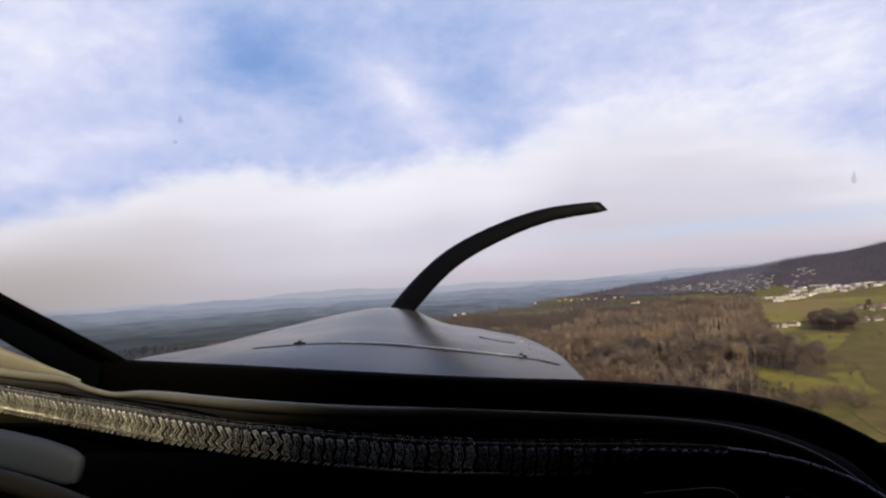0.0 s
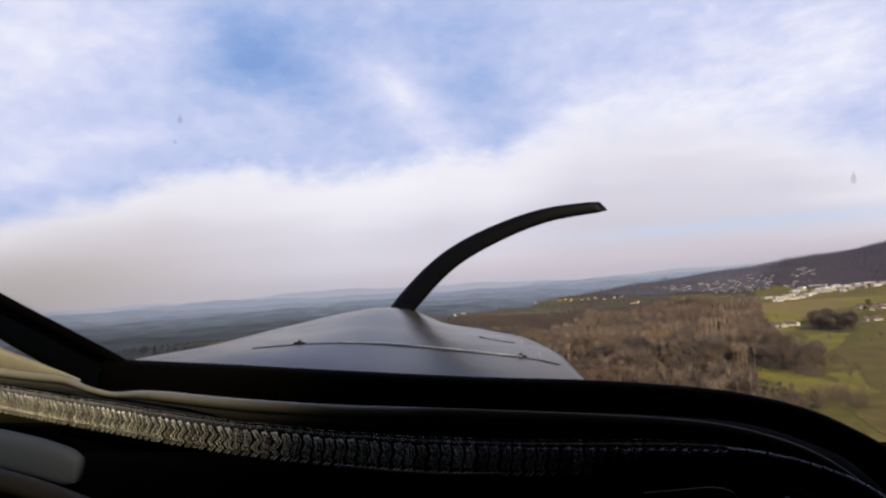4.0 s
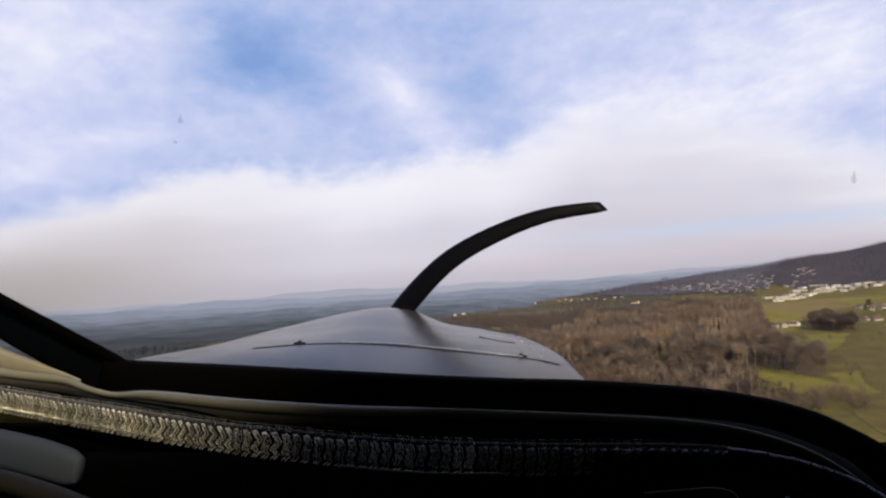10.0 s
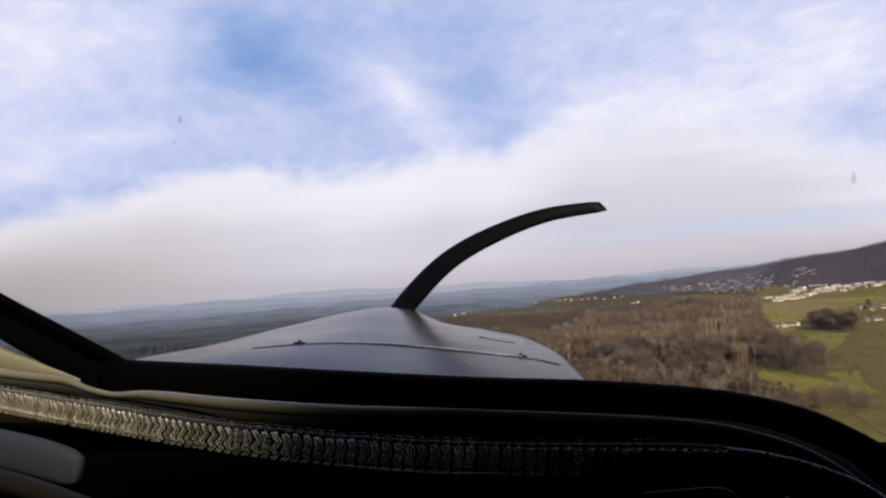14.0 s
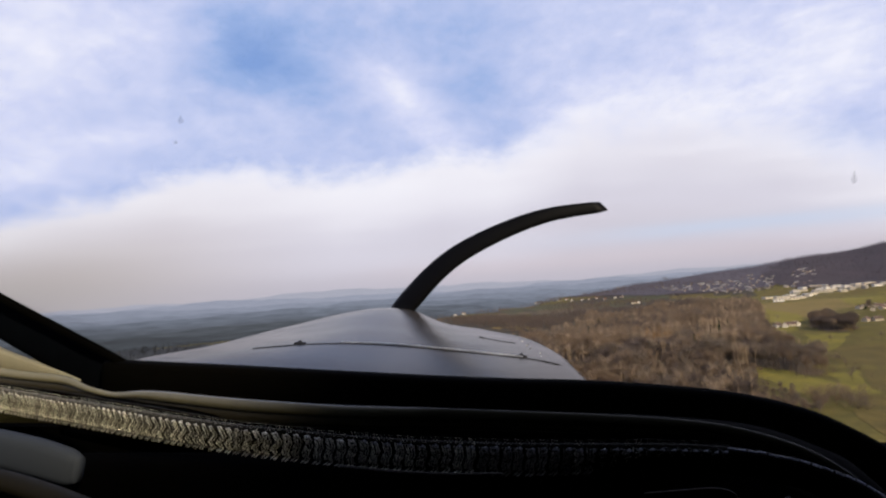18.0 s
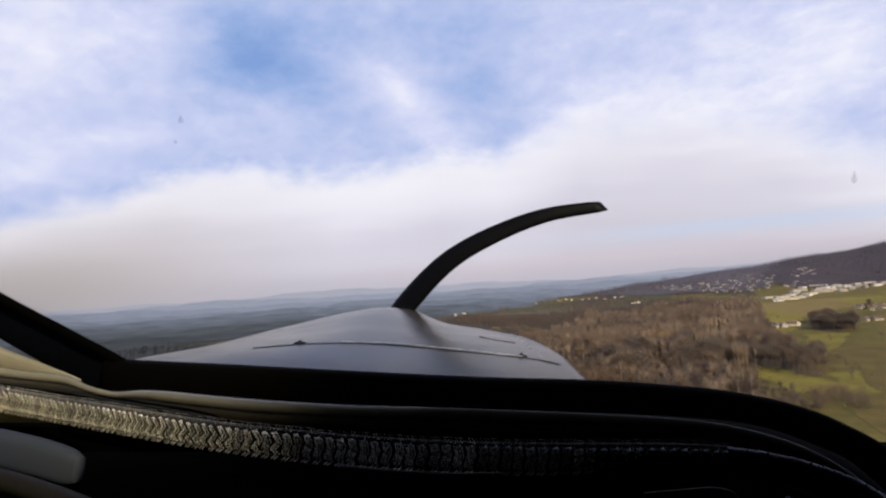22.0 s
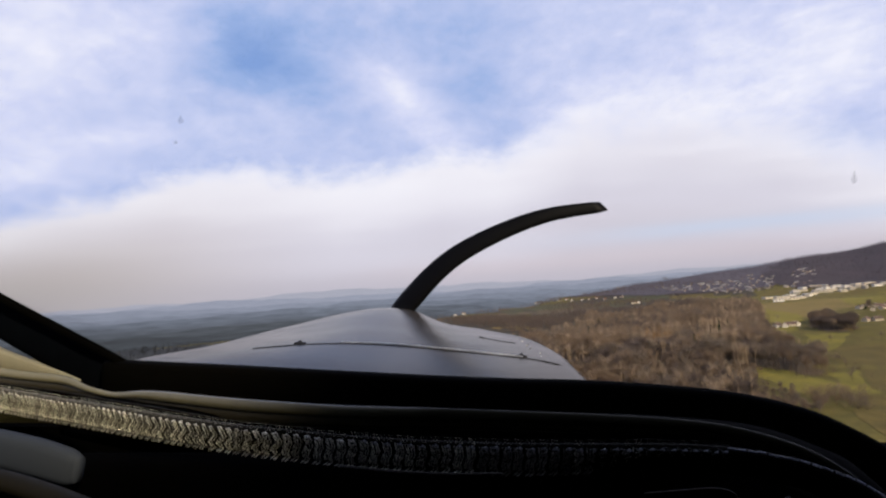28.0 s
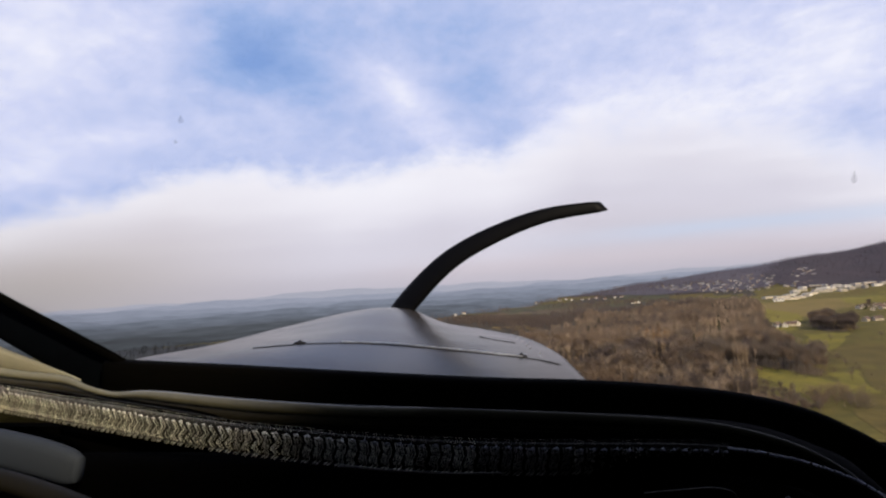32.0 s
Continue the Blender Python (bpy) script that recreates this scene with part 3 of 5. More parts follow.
# ---- trees ----
def tree_form(seed, height, twigs, limbs=7, spread=0.27, low=0.3, thick=0.065):
    """A bare winter tree: tapered bent trunk, limbs, and fine twigs as slender blades. Returns wood and twig triangles."""
    rng = random.Random(seed)
    wood_v, wood_f, twig_v, twig_f = [], [], [], []

    def rod(p, q, r0, r1, sides):
        base = len(wood_v)
        way = (q - p).normalized()
        side = way.cross(Vector((0.3, 1, 0.2))).normalized()
        other = way.cross(side)
        for c, r in ((p, r0), (q, r1)):
            for k in range(sides):
                w = 2 * math.pi * k / sides
                wood_v.append(c + side * (r * math.cos(w)) + other * (r * math.sin(w)))
        for k in range(sides):
            a, b = base + k, base + (k + 1) % sides
            wood_f.extend(((a, b, b + sides), (a, b + sides, a + sides)))

    h = height
    bend = Vector((rng.uniform(-0.04, 0.04) * h, rng.uniform(-0.04, 0.04) * h, 0))
    rod(Vector((0, 0, -0.5)), bend + Vector((0, 0, h * 0.45)), h * 0.017, h * 0.011, 5)
    rod(bend + Vector((0, 0, h * 0.45)), bend * 1.6 + Vector((0, 0, h * 0.85)), h * 0.011, h * 0.003, 4)
    ends = [bend * 1.6 + Vector((0, 0, h * 0.85))]
    for k in range(limbs):
        w = 2.4 * k + rng.uniform(-0.5, 0.5)
        z0 = h * rng.uniform(low, 0.7)
        p = bend * min(1.5, z0 / (h * 0.45)) + Vector((0, 0, z0))
        reach = h * spread * rng.uniform(0.6, 1.1) * (1.15 - z0 / h)
        q = p + Vector((math.cos(w) * reach, math.sin(w) * reach, h * rng.uniform(0.12, 0.26)))
        rod(p, q, h * 0.007, h * 0.002, 3)
        ends.append(q)
        ends.append(p.lerp(q, 0.55))
    for k in range(twigs):
        p = ends[rng.randrange(len(ends))] + Vector([rng.gauss(0, h * 0.045) for _ in range(3)])
        way = Vector((rng.gauss(0, 0.6), rng.gauss(0, 0.6), rng.uniform(0.1, 1.6))).normalized()
        side = way.cross(Vector((rng.gauss(0, 1), rng.gauss(0, 1), rng.gauss(0, 1)))).normalized()
        size = h * rng.uniform(0.07, 0.15)
        n = len(twig_v)
        twig_v.extend((p - side * size * thick, p + side * size * thick, p + way * size))
        twig_f.append((n, n + 1, n + 2))
    return wood_v, wood_f, twig_v, twig_f


def conifer_form(seed, height, rounds=9, blades=10):
    rng = random.Random(seed)
    v, f = [], []
    for i in range(rounds):
        z = height * (0.1 + 0.88 * i / rounds)
        reach = height * 0.2 * (1 - i / rounds) + height * 0.02
        for k in range(blades):
            w = 2 * math.pi * k / blades + rng.uniform(-0.2, 0.2) + i
            out = Vector((math.cos(w), math.sin(w), 0))
            side = Vector((-out.y, out.x, 0))
            rr = reach * rng.uniform(0.8, 1.15)
            n = len(v)
            v.extend((Vector((0, 0, z + height * 0.10)), out * rr * 0.6 + side * rr * 0.34 + Vector((0, 0, z + height * 0.01)),
                      out * rr + Vector((0, 0, z - height * 0.035)), out * rr * 0.6 - side * rr * 0.34 + Vector((0, 0, z + height * 0.01))))
            f.extend(((n, n + 1, n + 2), (n, n + 2, n + 3)))
    return v, f


def joined(name, forms, places, material, label, category="trees"):
    """Many trees as one mesh of kind stuff; places: (x, y, size, turn, form)."""
    allv, allf, base = [], [], 0
    cache = [(np.array([tuple(q) for q in v]), np.array(f)) for v, f in forms]
    for x, y, size, turn, which in places:
        v, f = cache[which]
        c, s = math.cos(turn), math.sin(turn)
        w = np.empty_like(v)
        w[:, 0], w[:, 1] = (v[:, 0] * c - v[:, 1] * s) * size + x, (v[:, 0] * s + v[:, 1] * c) * size + y
        w[:, 2] = v[:, 2] * size + relief(x, y)
        allv.append(w)
        allf.append(f + base)
        base += len(v)
    v, f = np.concatenate(allv), np.concatenate(allf)
    me = bpy.data.meshes.new(name)
    me.vertices.add(len(v))
    me.vertices.foreach_set("co", v.ravel())
    me.loops.add(f.size)
    me.loops.foreach_set("vertex_index", f.ravel())
    me.polygons.add(len(f))
    me.polygons.foreach_set("loop_start", np.arange(0, f.size, 3))
    me.polygons.foreach_set("loop_total", np.full(len(f), 3))
    me.update(calc_edges=True)
    me.materials.append(material)
    return tagged(new(name, me), label, category, kind="stuff")


def scatter(poly, gap, seed, jitter=0.45):
    rng = np.random.default_rng(seed)
    xs, ys = [p[0] for p in poly], [p[1] for p in poly]
    gx, gy = np.meshgrid(np.arange(min(xs), max(xs), gap), np.arange(min(ys), max(ys), gap))
    x, y = gx.ravel() + rng.normal(0, gap * jitter, gx.size), gy.ravel() + rng.normal(0, gap * jitter, gx.size)
    keep = inside(poly, x, y)
    return list(zip(x[keep].tolist(), y[keep].tolist()))


def whole(form):
    wv, wf, tv, tf = form
    n = len(wv)
    return wv + tv, wf + [tuple(i + n for i in t) for t in tf]


TALL = [tree_form(s, 1.0, 440, 11, 0.30, 0.40, 0.071) for s in range(6)]
LOW = [tree_form(20 + s, 1.0, 84, 4) for s in range(4)]
DISTANT = [tree_form(30 + s, 1.0, 40, 3, thick=0.13) for s in range(4)]
BUSH = [tree_form(40 + s, 1.0, 60, 7, 0.55, 0.05) for s in range(4)]


# open glades on the slope, where the trunks behind them show
GLADES = ((322, 745, 34), (300, 865, 30), (262, 560, 20), (225, 650, 18), (390, 905, 24))


# clumps of tall pale trunks at the head of slopes of young growth
CLUMPS = ((338, 800, 26), (320, 905, 28), (274, 592, 14), (235, 680, 18), (405, 945, 22), (350, 770, 16))


def young(x, y):
    """How much lower the trees stand on the open slope this side of a clump."""
    for cx, cy, w in CLUMPS:
        far = math.hypot(cx, cy)
        along, aside = (x * cx + y * cy) / far, (x * cy - y * cx) / far
        if -125 < along - far < 4 and abs(aside) < w * 0.75:
            return 0.36
    return 1.0


def wood_of(name, polys, gap, size, kinds, label, seed, floor="litter", only="", far_kinds=(), also=""):
    """A stretch of woodland in a few tones of bare wood, on its own floor of litter."""
    rng = random.Random(seed)
    forms = [whole(f) for f in list(kinds) + list(far_kinds)]
    sorts = {"wood_grey": [], "wood_red": [], "wood_pale": [], "wood_dark": [], "wood_ridge": [], "wood_haze": [], "wood_valley": []}
    for k, poly in enumerate(polys):
        if floor:
            draped("woodland_floor", poly, M[floor], 2.5 if floor in ("ridge_floor", "haze_floor") else 0.26, "brown leaf litter under bare trees", "forest floor", 60, ragged=24.0)
        for x, y in scatter(poly, gap, seed + k):
            tone = 2.8 * noise.noise(Vector((x * 0.008, y * 0.008, seed))) + rng.gauss(0, 0.4)
            sort = "wood_pale" if rng.random() < 0.04 else "wood_dark" if tone < -0.5 else "wood_red" if tone > 0.1 else "wood_grey"
            if only:
                sort = also if also and noise.noise(Vector((x * 0.004, y * 0.0022, seed))) + rng.gauss(0, 0.08) > 0.12 else only
            elif noise.noise(Vector((x * 0.035, y * 0.035, seed))) > 0.42 or any(math.hypot(x - gx, y - gy) < gr for gx, gy, gr in GLADES):
                continue
            sorts[sort].append((x, y, size * (young(x, y) if name == "forest" else 1.0) * rng.uniform(0.62, 1.1) * (0.95 + 0.8 * noise.noise(Vector((x * 0.012, y * 0.012, 7.7 + seed)))), rng.uniform(0, 6.28), rng.randrange(len(kinds)) if math.hypot(x, y) < 850 or not far_kinds else len(kinds) + rng.randrange(len(far_kinds))))
    for sort, places in sorts.items():
        if places:
            joined(name, forms, places, M[sort], label)


WOOD = [(66, 715), (112, 905), (192, 1095), (238, 1200), (353, 1441), (487, 1554), (662, 1859), (772, 1919), (816, 1786), (776, 1560), (640, 1250), (500, 990), (412, 755), (392, 671),
        (353, 587), (330, 544), (313, 529), (310, 546), (308, 580), (301, 617), (271, 571), (256, 534), (207, 420), (205, 390), (205, 356), (142, 397), (84, 472)]
wood_of("forest", [WOOD], 8.6, 24, TALL, "bare brown deciduous wood in winter", 3, far_kinds=LOW)
wood_of("forest", [[(572, 981), (555, 928), (548, 878), (567, 864), (608, 925), (654, 1046), (690, 1150), (650, 1115)]], 6.0, 20, TALL, "dark oval grove of bare trees in a pasture", 5)
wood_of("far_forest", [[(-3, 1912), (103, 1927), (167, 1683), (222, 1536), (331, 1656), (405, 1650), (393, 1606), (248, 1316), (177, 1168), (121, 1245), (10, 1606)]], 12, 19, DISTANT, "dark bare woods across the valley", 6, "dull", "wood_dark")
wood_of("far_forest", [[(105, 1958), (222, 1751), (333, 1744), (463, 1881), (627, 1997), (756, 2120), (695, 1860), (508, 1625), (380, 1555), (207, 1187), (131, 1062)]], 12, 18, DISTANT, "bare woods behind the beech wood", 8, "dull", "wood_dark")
wood_of("far_forest", [[(348, 2389), (541, 2812), (685, 2768), (917, 2902), (1047, 2777), (1187, 2585), (1230, 2700), (1080, 2960), (920, 3100), (680, 3050), (500, 3100), (330, 2500)],
                       [(254, 3050), (469, 2990), (500, 3300), (669, 4245), (298, 4000)], [(1051, 4727), (1233, 3420), (1705, 4725), (1053, 4726)],
                       [(-313, 3828), (230, 4097), (267, 4729), (-385, 4729)], [(-431, 2040), (-316, 2299), (-369, 2685), (-544, 2580)]], 20, 19, DISTANT, "distant bare woods", 7, "", "wood_dark")


def polar(r, a):
    return (r * math.sin(radians(a)), r * math.cos(radians(a)))


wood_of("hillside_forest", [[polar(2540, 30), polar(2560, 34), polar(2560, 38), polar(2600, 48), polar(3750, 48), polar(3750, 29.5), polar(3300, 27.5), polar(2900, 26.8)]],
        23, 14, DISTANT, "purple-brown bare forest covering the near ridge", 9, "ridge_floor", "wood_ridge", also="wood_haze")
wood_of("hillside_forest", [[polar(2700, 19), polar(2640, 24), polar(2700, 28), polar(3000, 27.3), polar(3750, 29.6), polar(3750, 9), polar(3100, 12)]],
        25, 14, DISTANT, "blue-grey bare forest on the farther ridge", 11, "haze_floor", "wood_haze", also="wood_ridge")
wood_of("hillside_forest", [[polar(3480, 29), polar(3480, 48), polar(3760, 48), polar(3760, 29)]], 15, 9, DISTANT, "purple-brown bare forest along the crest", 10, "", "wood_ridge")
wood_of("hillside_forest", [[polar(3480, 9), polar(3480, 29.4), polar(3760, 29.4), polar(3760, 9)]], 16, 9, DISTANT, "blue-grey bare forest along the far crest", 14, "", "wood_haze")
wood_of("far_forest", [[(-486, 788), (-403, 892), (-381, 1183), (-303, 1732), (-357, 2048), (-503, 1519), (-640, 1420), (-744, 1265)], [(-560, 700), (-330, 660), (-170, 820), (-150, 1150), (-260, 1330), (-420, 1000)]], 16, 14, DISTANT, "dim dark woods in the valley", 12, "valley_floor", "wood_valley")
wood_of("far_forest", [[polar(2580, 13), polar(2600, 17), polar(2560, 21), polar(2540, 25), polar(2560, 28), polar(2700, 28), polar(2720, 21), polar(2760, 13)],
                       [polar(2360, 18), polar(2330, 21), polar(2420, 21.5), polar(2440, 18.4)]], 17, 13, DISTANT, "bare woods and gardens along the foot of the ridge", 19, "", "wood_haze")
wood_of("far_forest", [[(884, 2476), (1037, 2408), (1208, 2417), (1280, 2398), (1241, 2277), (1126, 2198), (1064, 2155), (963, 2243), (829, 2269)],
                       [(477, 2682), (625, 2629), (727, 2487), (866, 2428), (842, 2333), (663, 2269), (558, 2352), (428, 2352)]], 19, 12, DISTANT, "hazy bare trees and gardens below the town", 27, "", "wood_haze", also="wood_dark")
# tall pale trunks that catch the sun
STEMS = [tree_form(90 + s, 1.0, 26, 5, 0.12, 0.5) for s in range(4)]
rng = random.Random(18)
joined("beech_trunks", [whole(f) for f in STEMS], [(x, y, rng.uniform(21, 29), rng.uniform(0, 6), rng.randrange(4)) for x, y in scatter(WOOD, 13, 44) if noise.noise(Vector((x * 0.014, y * 0.014, 5))) > 0.2],
       M["wood_pale"], "pale tall beech trunks in the bare wood")
rng = random.Random(52)
stand = [(cx + rng.gauss(0, w * 0.5), cy + rng.gauss(0, w * 0.5)) for cx, cy, w in CLUMPS for _ in range(int(w * 1.3))]
joined("beech_trunks", [whole(f) for f in STEMS], [(x, y, rng.uniform(24, 31), rng.uniform(0, 6), rng.randrange(4)) for x, y in stand], M["wood_pale"], "clumps of tall pale sunlit beech trunks")
patch = [(300 + rng.gauss(0, 30), 930 + rng.gauss(0, 60)) for _ in range(160)]
joined("young_beeches", [whole(f) for f in BUSH], [(x, y, rng.uniform(14, 20), rng.uniform(0, 6), rng.randrange(4)) for x, y in patch], M["russet"], "russet leaves still on young beeches")
# a few dark conifers in the wood
rng = random.Random(8)
joined("conifers", [conifer_form(80 + k, 1.0, 7, 8) for k in range(3)],
       [(x, y, rng.uniform(18, 27), rng.uniform(0, 6), rng.randrange(3)) for x, y in [(367, 871), (352, 851), (376, 878), (434, 1332), (544, 1408), (300, 760), (455, 1010)] + [p for p in scatter(WOOD, 110, 21) if p[1] > 900]],
       M["needles"], "dark conifers standing in the bare wood")
# low scrub along the edge of the wood
for k in range(2):
    edge = []
    for (x0, y0), (x1, y1) in zip(WOOD, WOOD[1:] + WOOD[:1]):
        n = int(math.hypot(x1 - x0, y1 - y0) / 5)
        edge += [(x0 + (x1 - x0) * i / n + rng.gauss(0, 6), y0 + (y1 - y0) * i / n + rng.gauss(0, 6)) for i in range(n)]
    joined("wood_edge_scrub", [whole(f) for f in BUSH], [(x, y, rng.uniform(3, 8), rng.uniform(0, 6), rng.randrange(4)) for x, y in edge], M[("wood_red", "wood_grey")[k]], "bare scrub along the edge of the wood")
# groves and tree belts scattered over the plain
rng = random.Random(31)
groves = []
for k in range(34):
    r, a = rng.uniform(1950, 2900), rng.uniform(-9, 17)
    x, y = polar(r, a)
    n, lx, ly = 9, rng.uniform(60, 190), rng.uniform(25, 70)
    groves.append([(x + lx * rng.uniform(0.7, 1.2) * math.cos(2 * math.pi * i / n), y + ly * rng.uniform(0.7, 1.2) * math.sin(2 * math.pi * i / n)) for i in range(n)])
wood_of("far_forest", groves, 22, 18, DISTANT, "dark tree belts and groves across the plain", 33, "", "wood_dark")
for k in range(14):
    r, a = rng.uniform(1950, 2800), rng.uniform(-10, 13)
    x, y = polar(r, a)
    lx, ly = rng.uniform(70, 200), rng.uniform(40, 120)
    draped("field", [(x - lx, y - ly), (x + lx * 0.9, y - ly * 1.1), (x + lx, y + ly), (x - lx * 1.1, y + ly * 0.8)], M[("plough", "green", "tan", "plough", "litter")[k % 5]], 0.13 + 0.006 * k,
           ("distant ploughed field", "distant green field", "distant tan field", "distant brown field", "distant fallow field")[k % 5], "field", 60)
# scrub and hedges round the farm, the lane and the houses
wood_of("scrub", [back((196, 541), (248, 552), (238, 520), (210, 498), (185, 500)), back((140, 518), (161, 533), (159, 512), (141, 498)),
                  back((162, 479), (180, 492), (180, 460), (164, 450)), back((171, 429), (199, 471), (197, 453), (173, 402)),
                  back((200, 481), (217, 506), (215, 496), (200, 469))], 3.6, 8.5, BUSH + TALL[:2], "tangle of bare shrubs round the farm", 13, "", "wood_dark")
wood_of("scrub", [back((247, 370), (271, 401), (302, 415), (296, 388), (251, 356))], 3.6, 6.5, BUSH, "dark bare thicket by the lane", 15, "", "wood_dark")
wood_of("scrub", [[(250, 440), (262, 470), (290, 455), (282, 420), (262, 395)], [(392, 640), (402, 668), (412, 660), (400, 630)]], 4.0, 7.0, BUSH, "bare thicket at the edge of the wood", 16, "")
wood_of("scrub", [[(300, 452), (306, 470), (316, 466), (310, 448)], [(330, 500), (338, 516), (346, 510), (338, 494)], [(352, 552), (360, 566), (368, 560), (360, 545)], [(296, 520), (300, 540), (306, 538), (303, 518)]],
        3.5, 6.0, BUSH, "bare bushes scattered over the meadow", 23, "")
wood_of("wood_edge_scrub", [[(262, 557), (267, 540), (258, 507), (258, 483), (256, 454), (251, 421), (243, 399), (222, 388), (209, 438), (224, 482)],
                            [(316, 668), (301, 617), (285, 571), (265, 536), (262, 557)]], 6.5, 10.5, TALL[:3] + BUSH[:1], "young bare trees straggling out from the wood", 25, "")
wood_of("hedge", [[(850, 1290), (880, 1330), (960, 1410), (975, 1395), (890, 1300)], [(700, 1010), (735, 1045), (745, 1035), (712, 1000)],
                  [(500, 740), (512, 765), (545, 790), (535, 770)], [(1040, 1960), (1180, 2060), (1190, 2045), (1050, 1940)]], 7.0, 5.5, BUSH, "bare brown garden hedges and shrubs", 17, "")


def lone_tree(seed, height, name="tree", label="leafless tree standing in a winter meadow"):
    wv, wf, tv, tf = tree_form(seed, height, 260, 10, 0.36)
    base = tagged(new(name), label, "tree")
    part("trunk", mesh_of("trunk", [tuple(q) for q in wv], wf, M["bark"]), M["bark"], base)
    part("crown", mesh_of("crown", [tuple(q) for q in tv], tf, M["wood_grey"]), M["wood_grey"], base)
    return base


def lone_conifer(seed, height):
    base = tagged(new("conifer"), "dark green conifer among the houses", "tree")
    v, f = conifer_form(seed, height)
    part("trunk", sweep([(0, 0, -0.3), (0, 0, height * 0.3), (0, 0, height * 0.9)], oval(height * 0.02, height * 0.02, 6), 1, (1, 0.8, 0.1), Vector((1, 0, 0))), M["bark"], base)
    part("crown", mesh_of("crown", [tuple(q) for q in v], f, M["needles"]), M["needles"], base)
    return base


def put(ob, x, y, turn=0.0, sink=0.0):
    return pose(x, y, relief(x, y) - sink, 0, 0, turn)


trees = [lone_tree(61, 11.0), lone_tree(62, 9.0)]
spots = [(320, 499), (362, 571), (480, 783), (370, 640), (534, 767), (701, 1009), (628, 1180), (560, 1030), (528, 1006),
         *back((237, 417), (230, 401), (224, 387), (221, 395), (198, 516), (190, 535), (186, 442), (175, 543), (145, 506), (210, 432), (162, 526), (180, 518), (201, 548), (184, 488), (206, 512), (202, 490), (217, 484), (207, 477), (169, 561), (182, 550)),
         (905, 1330), (862, 1270), (940, 1380), (968, 1385)]
for i, (x, y) in enumerate(spots):
    m = put(None, x, y, i * 77)
    if i < 2:
        trees[i].matrix_basis = m
    else:
        copy_thing(trees[i % 2], m)
crown_tree = lone_tree(65, 21.0, "tree", "large dense leafless tree beside white houses")
for k, child in enumerate(crown_tree.children):
    if child.name.startswith("crown"):
        wv, wf, tv, tf = tree_form(66, 21.0, 900, 16, 0.34, 0.12)
        child.data = mesh_of("crown", [tuple(q) for q in tv], tf, M["wood_dark"])
crown_tree.matrix_basis = put(None, *(880, 1290), 0)
copy_thing(crown_tree, put(None, *passed(210, 486), 120))
copy_thing(crown_tree, put(None, *passed(187, 522), 40))
pines = [lone_conifer(71, 13.0), lone_conifer(72, 9.0)]
spots = [(1290, 2010), (1375, 2085), (1425, 2080), (910, 1345), (850, 1260), (1185, 2015), (1300, 2090), (660, 1090), (600, 1000), (1090, 1960)]
for i, (x, y) in enumerate(spots):
    m = put(None, x, y, i * 50)
    if i < 2:
        pines[i].matrix_basis = m
    else:
        copy_thing(pines[i % 2], m)


# ---- buildings ----
def house(w, d, eaves, rise, wall, roof, windows=True, label="", name="house"):
    """A gabled house, ridge along x, standing on its empty at ground level."""
    base = tagged(new(name), label, "house")
    bm = bmesh.new()
    prof = ((-d / 2, -0.6), (d / 2, -0.6), (d / 2, eaves), (0, eaves + rise), (-d / 2, eaves))
    ends = [[bm.verts.new((sx * w / 2, y, z)) for y, z in prof] for sx in (-1, 1)]
    bm.faces.new(ends[0]), bm.faces.new(ends[1][::-1])
    for j in range(5):
        bm.faces.new((ends[0][j], ends[0][(j + 1) % 5], ends[1][(j + 1) % 5], ends[1][j]))
    part("wall", bm, wall, base)
    bm = bmesh.new()
    o, th = 0.55, 0.28
    drop = o * rise / (d / 2)
    prof = ((-d / 2 - o, eaves - drop + 0.03), (0, eaves + rise + 0.03), (d / 2 + o, eaves - drop + 0.03), (d / 2 + o, eaves - drop + th), (0, eaves + rise + th + 0.06), (-d / 2 - o, eaves - drop + th))
    ends = [[bm.verts.new((sx * (w / 2 + o), y, z)) for y, z in prof] for sx in (-1, 1)]
    bm.faces.new(ends[0]), bm.faces.new(ends[1][::-1])
    for j in range(6):
        bm.faces.new((ends[0][j], ends[0][(j + 1) % 6], ends[1][(j + 1) % 6], ends[1][j]))
    roof_ob = part("roof", bm, roof, base)
    part("chimney", box(w * 0.2, w * 0.2 + 0.8, -0.4 + d * 0.12, 0.4 + d * 0.12, eaves + rise * 0.5, eaves + rise + 0.9), M["render_cream"], roof_ob, "plastered chimney")
    if windows:
        rows = (1.0, 3.6) if eaves > 4 else (1.0,)
        for z in rows:
            for k in range(max(2, int(w / 3.2))):
                x = -w / 2 + (k + 0.5) * w / max(2, int(w / 3.2))
                for s in (-1, 1):
                    part("window", box(x - 0.5, x + 0.5, s * d / 2 - 0.06, s * d / 2 + 0.06, z, z + 1.25), M["window"], base)
        for s in (-1, 1):
            part("window", box(s * w / 2 - 0.06, s * w / 2 + 0.06, -0.5, 0.5, rows[-1], rows[-1] + 1.25), M["window"], base)
        part("door", box(w * 0.08, w * 0.08 + 1.0, -d / 2 - 0.07, -d / 2 + 0.05, 0, 2.1), M["timber"], base)
    return base


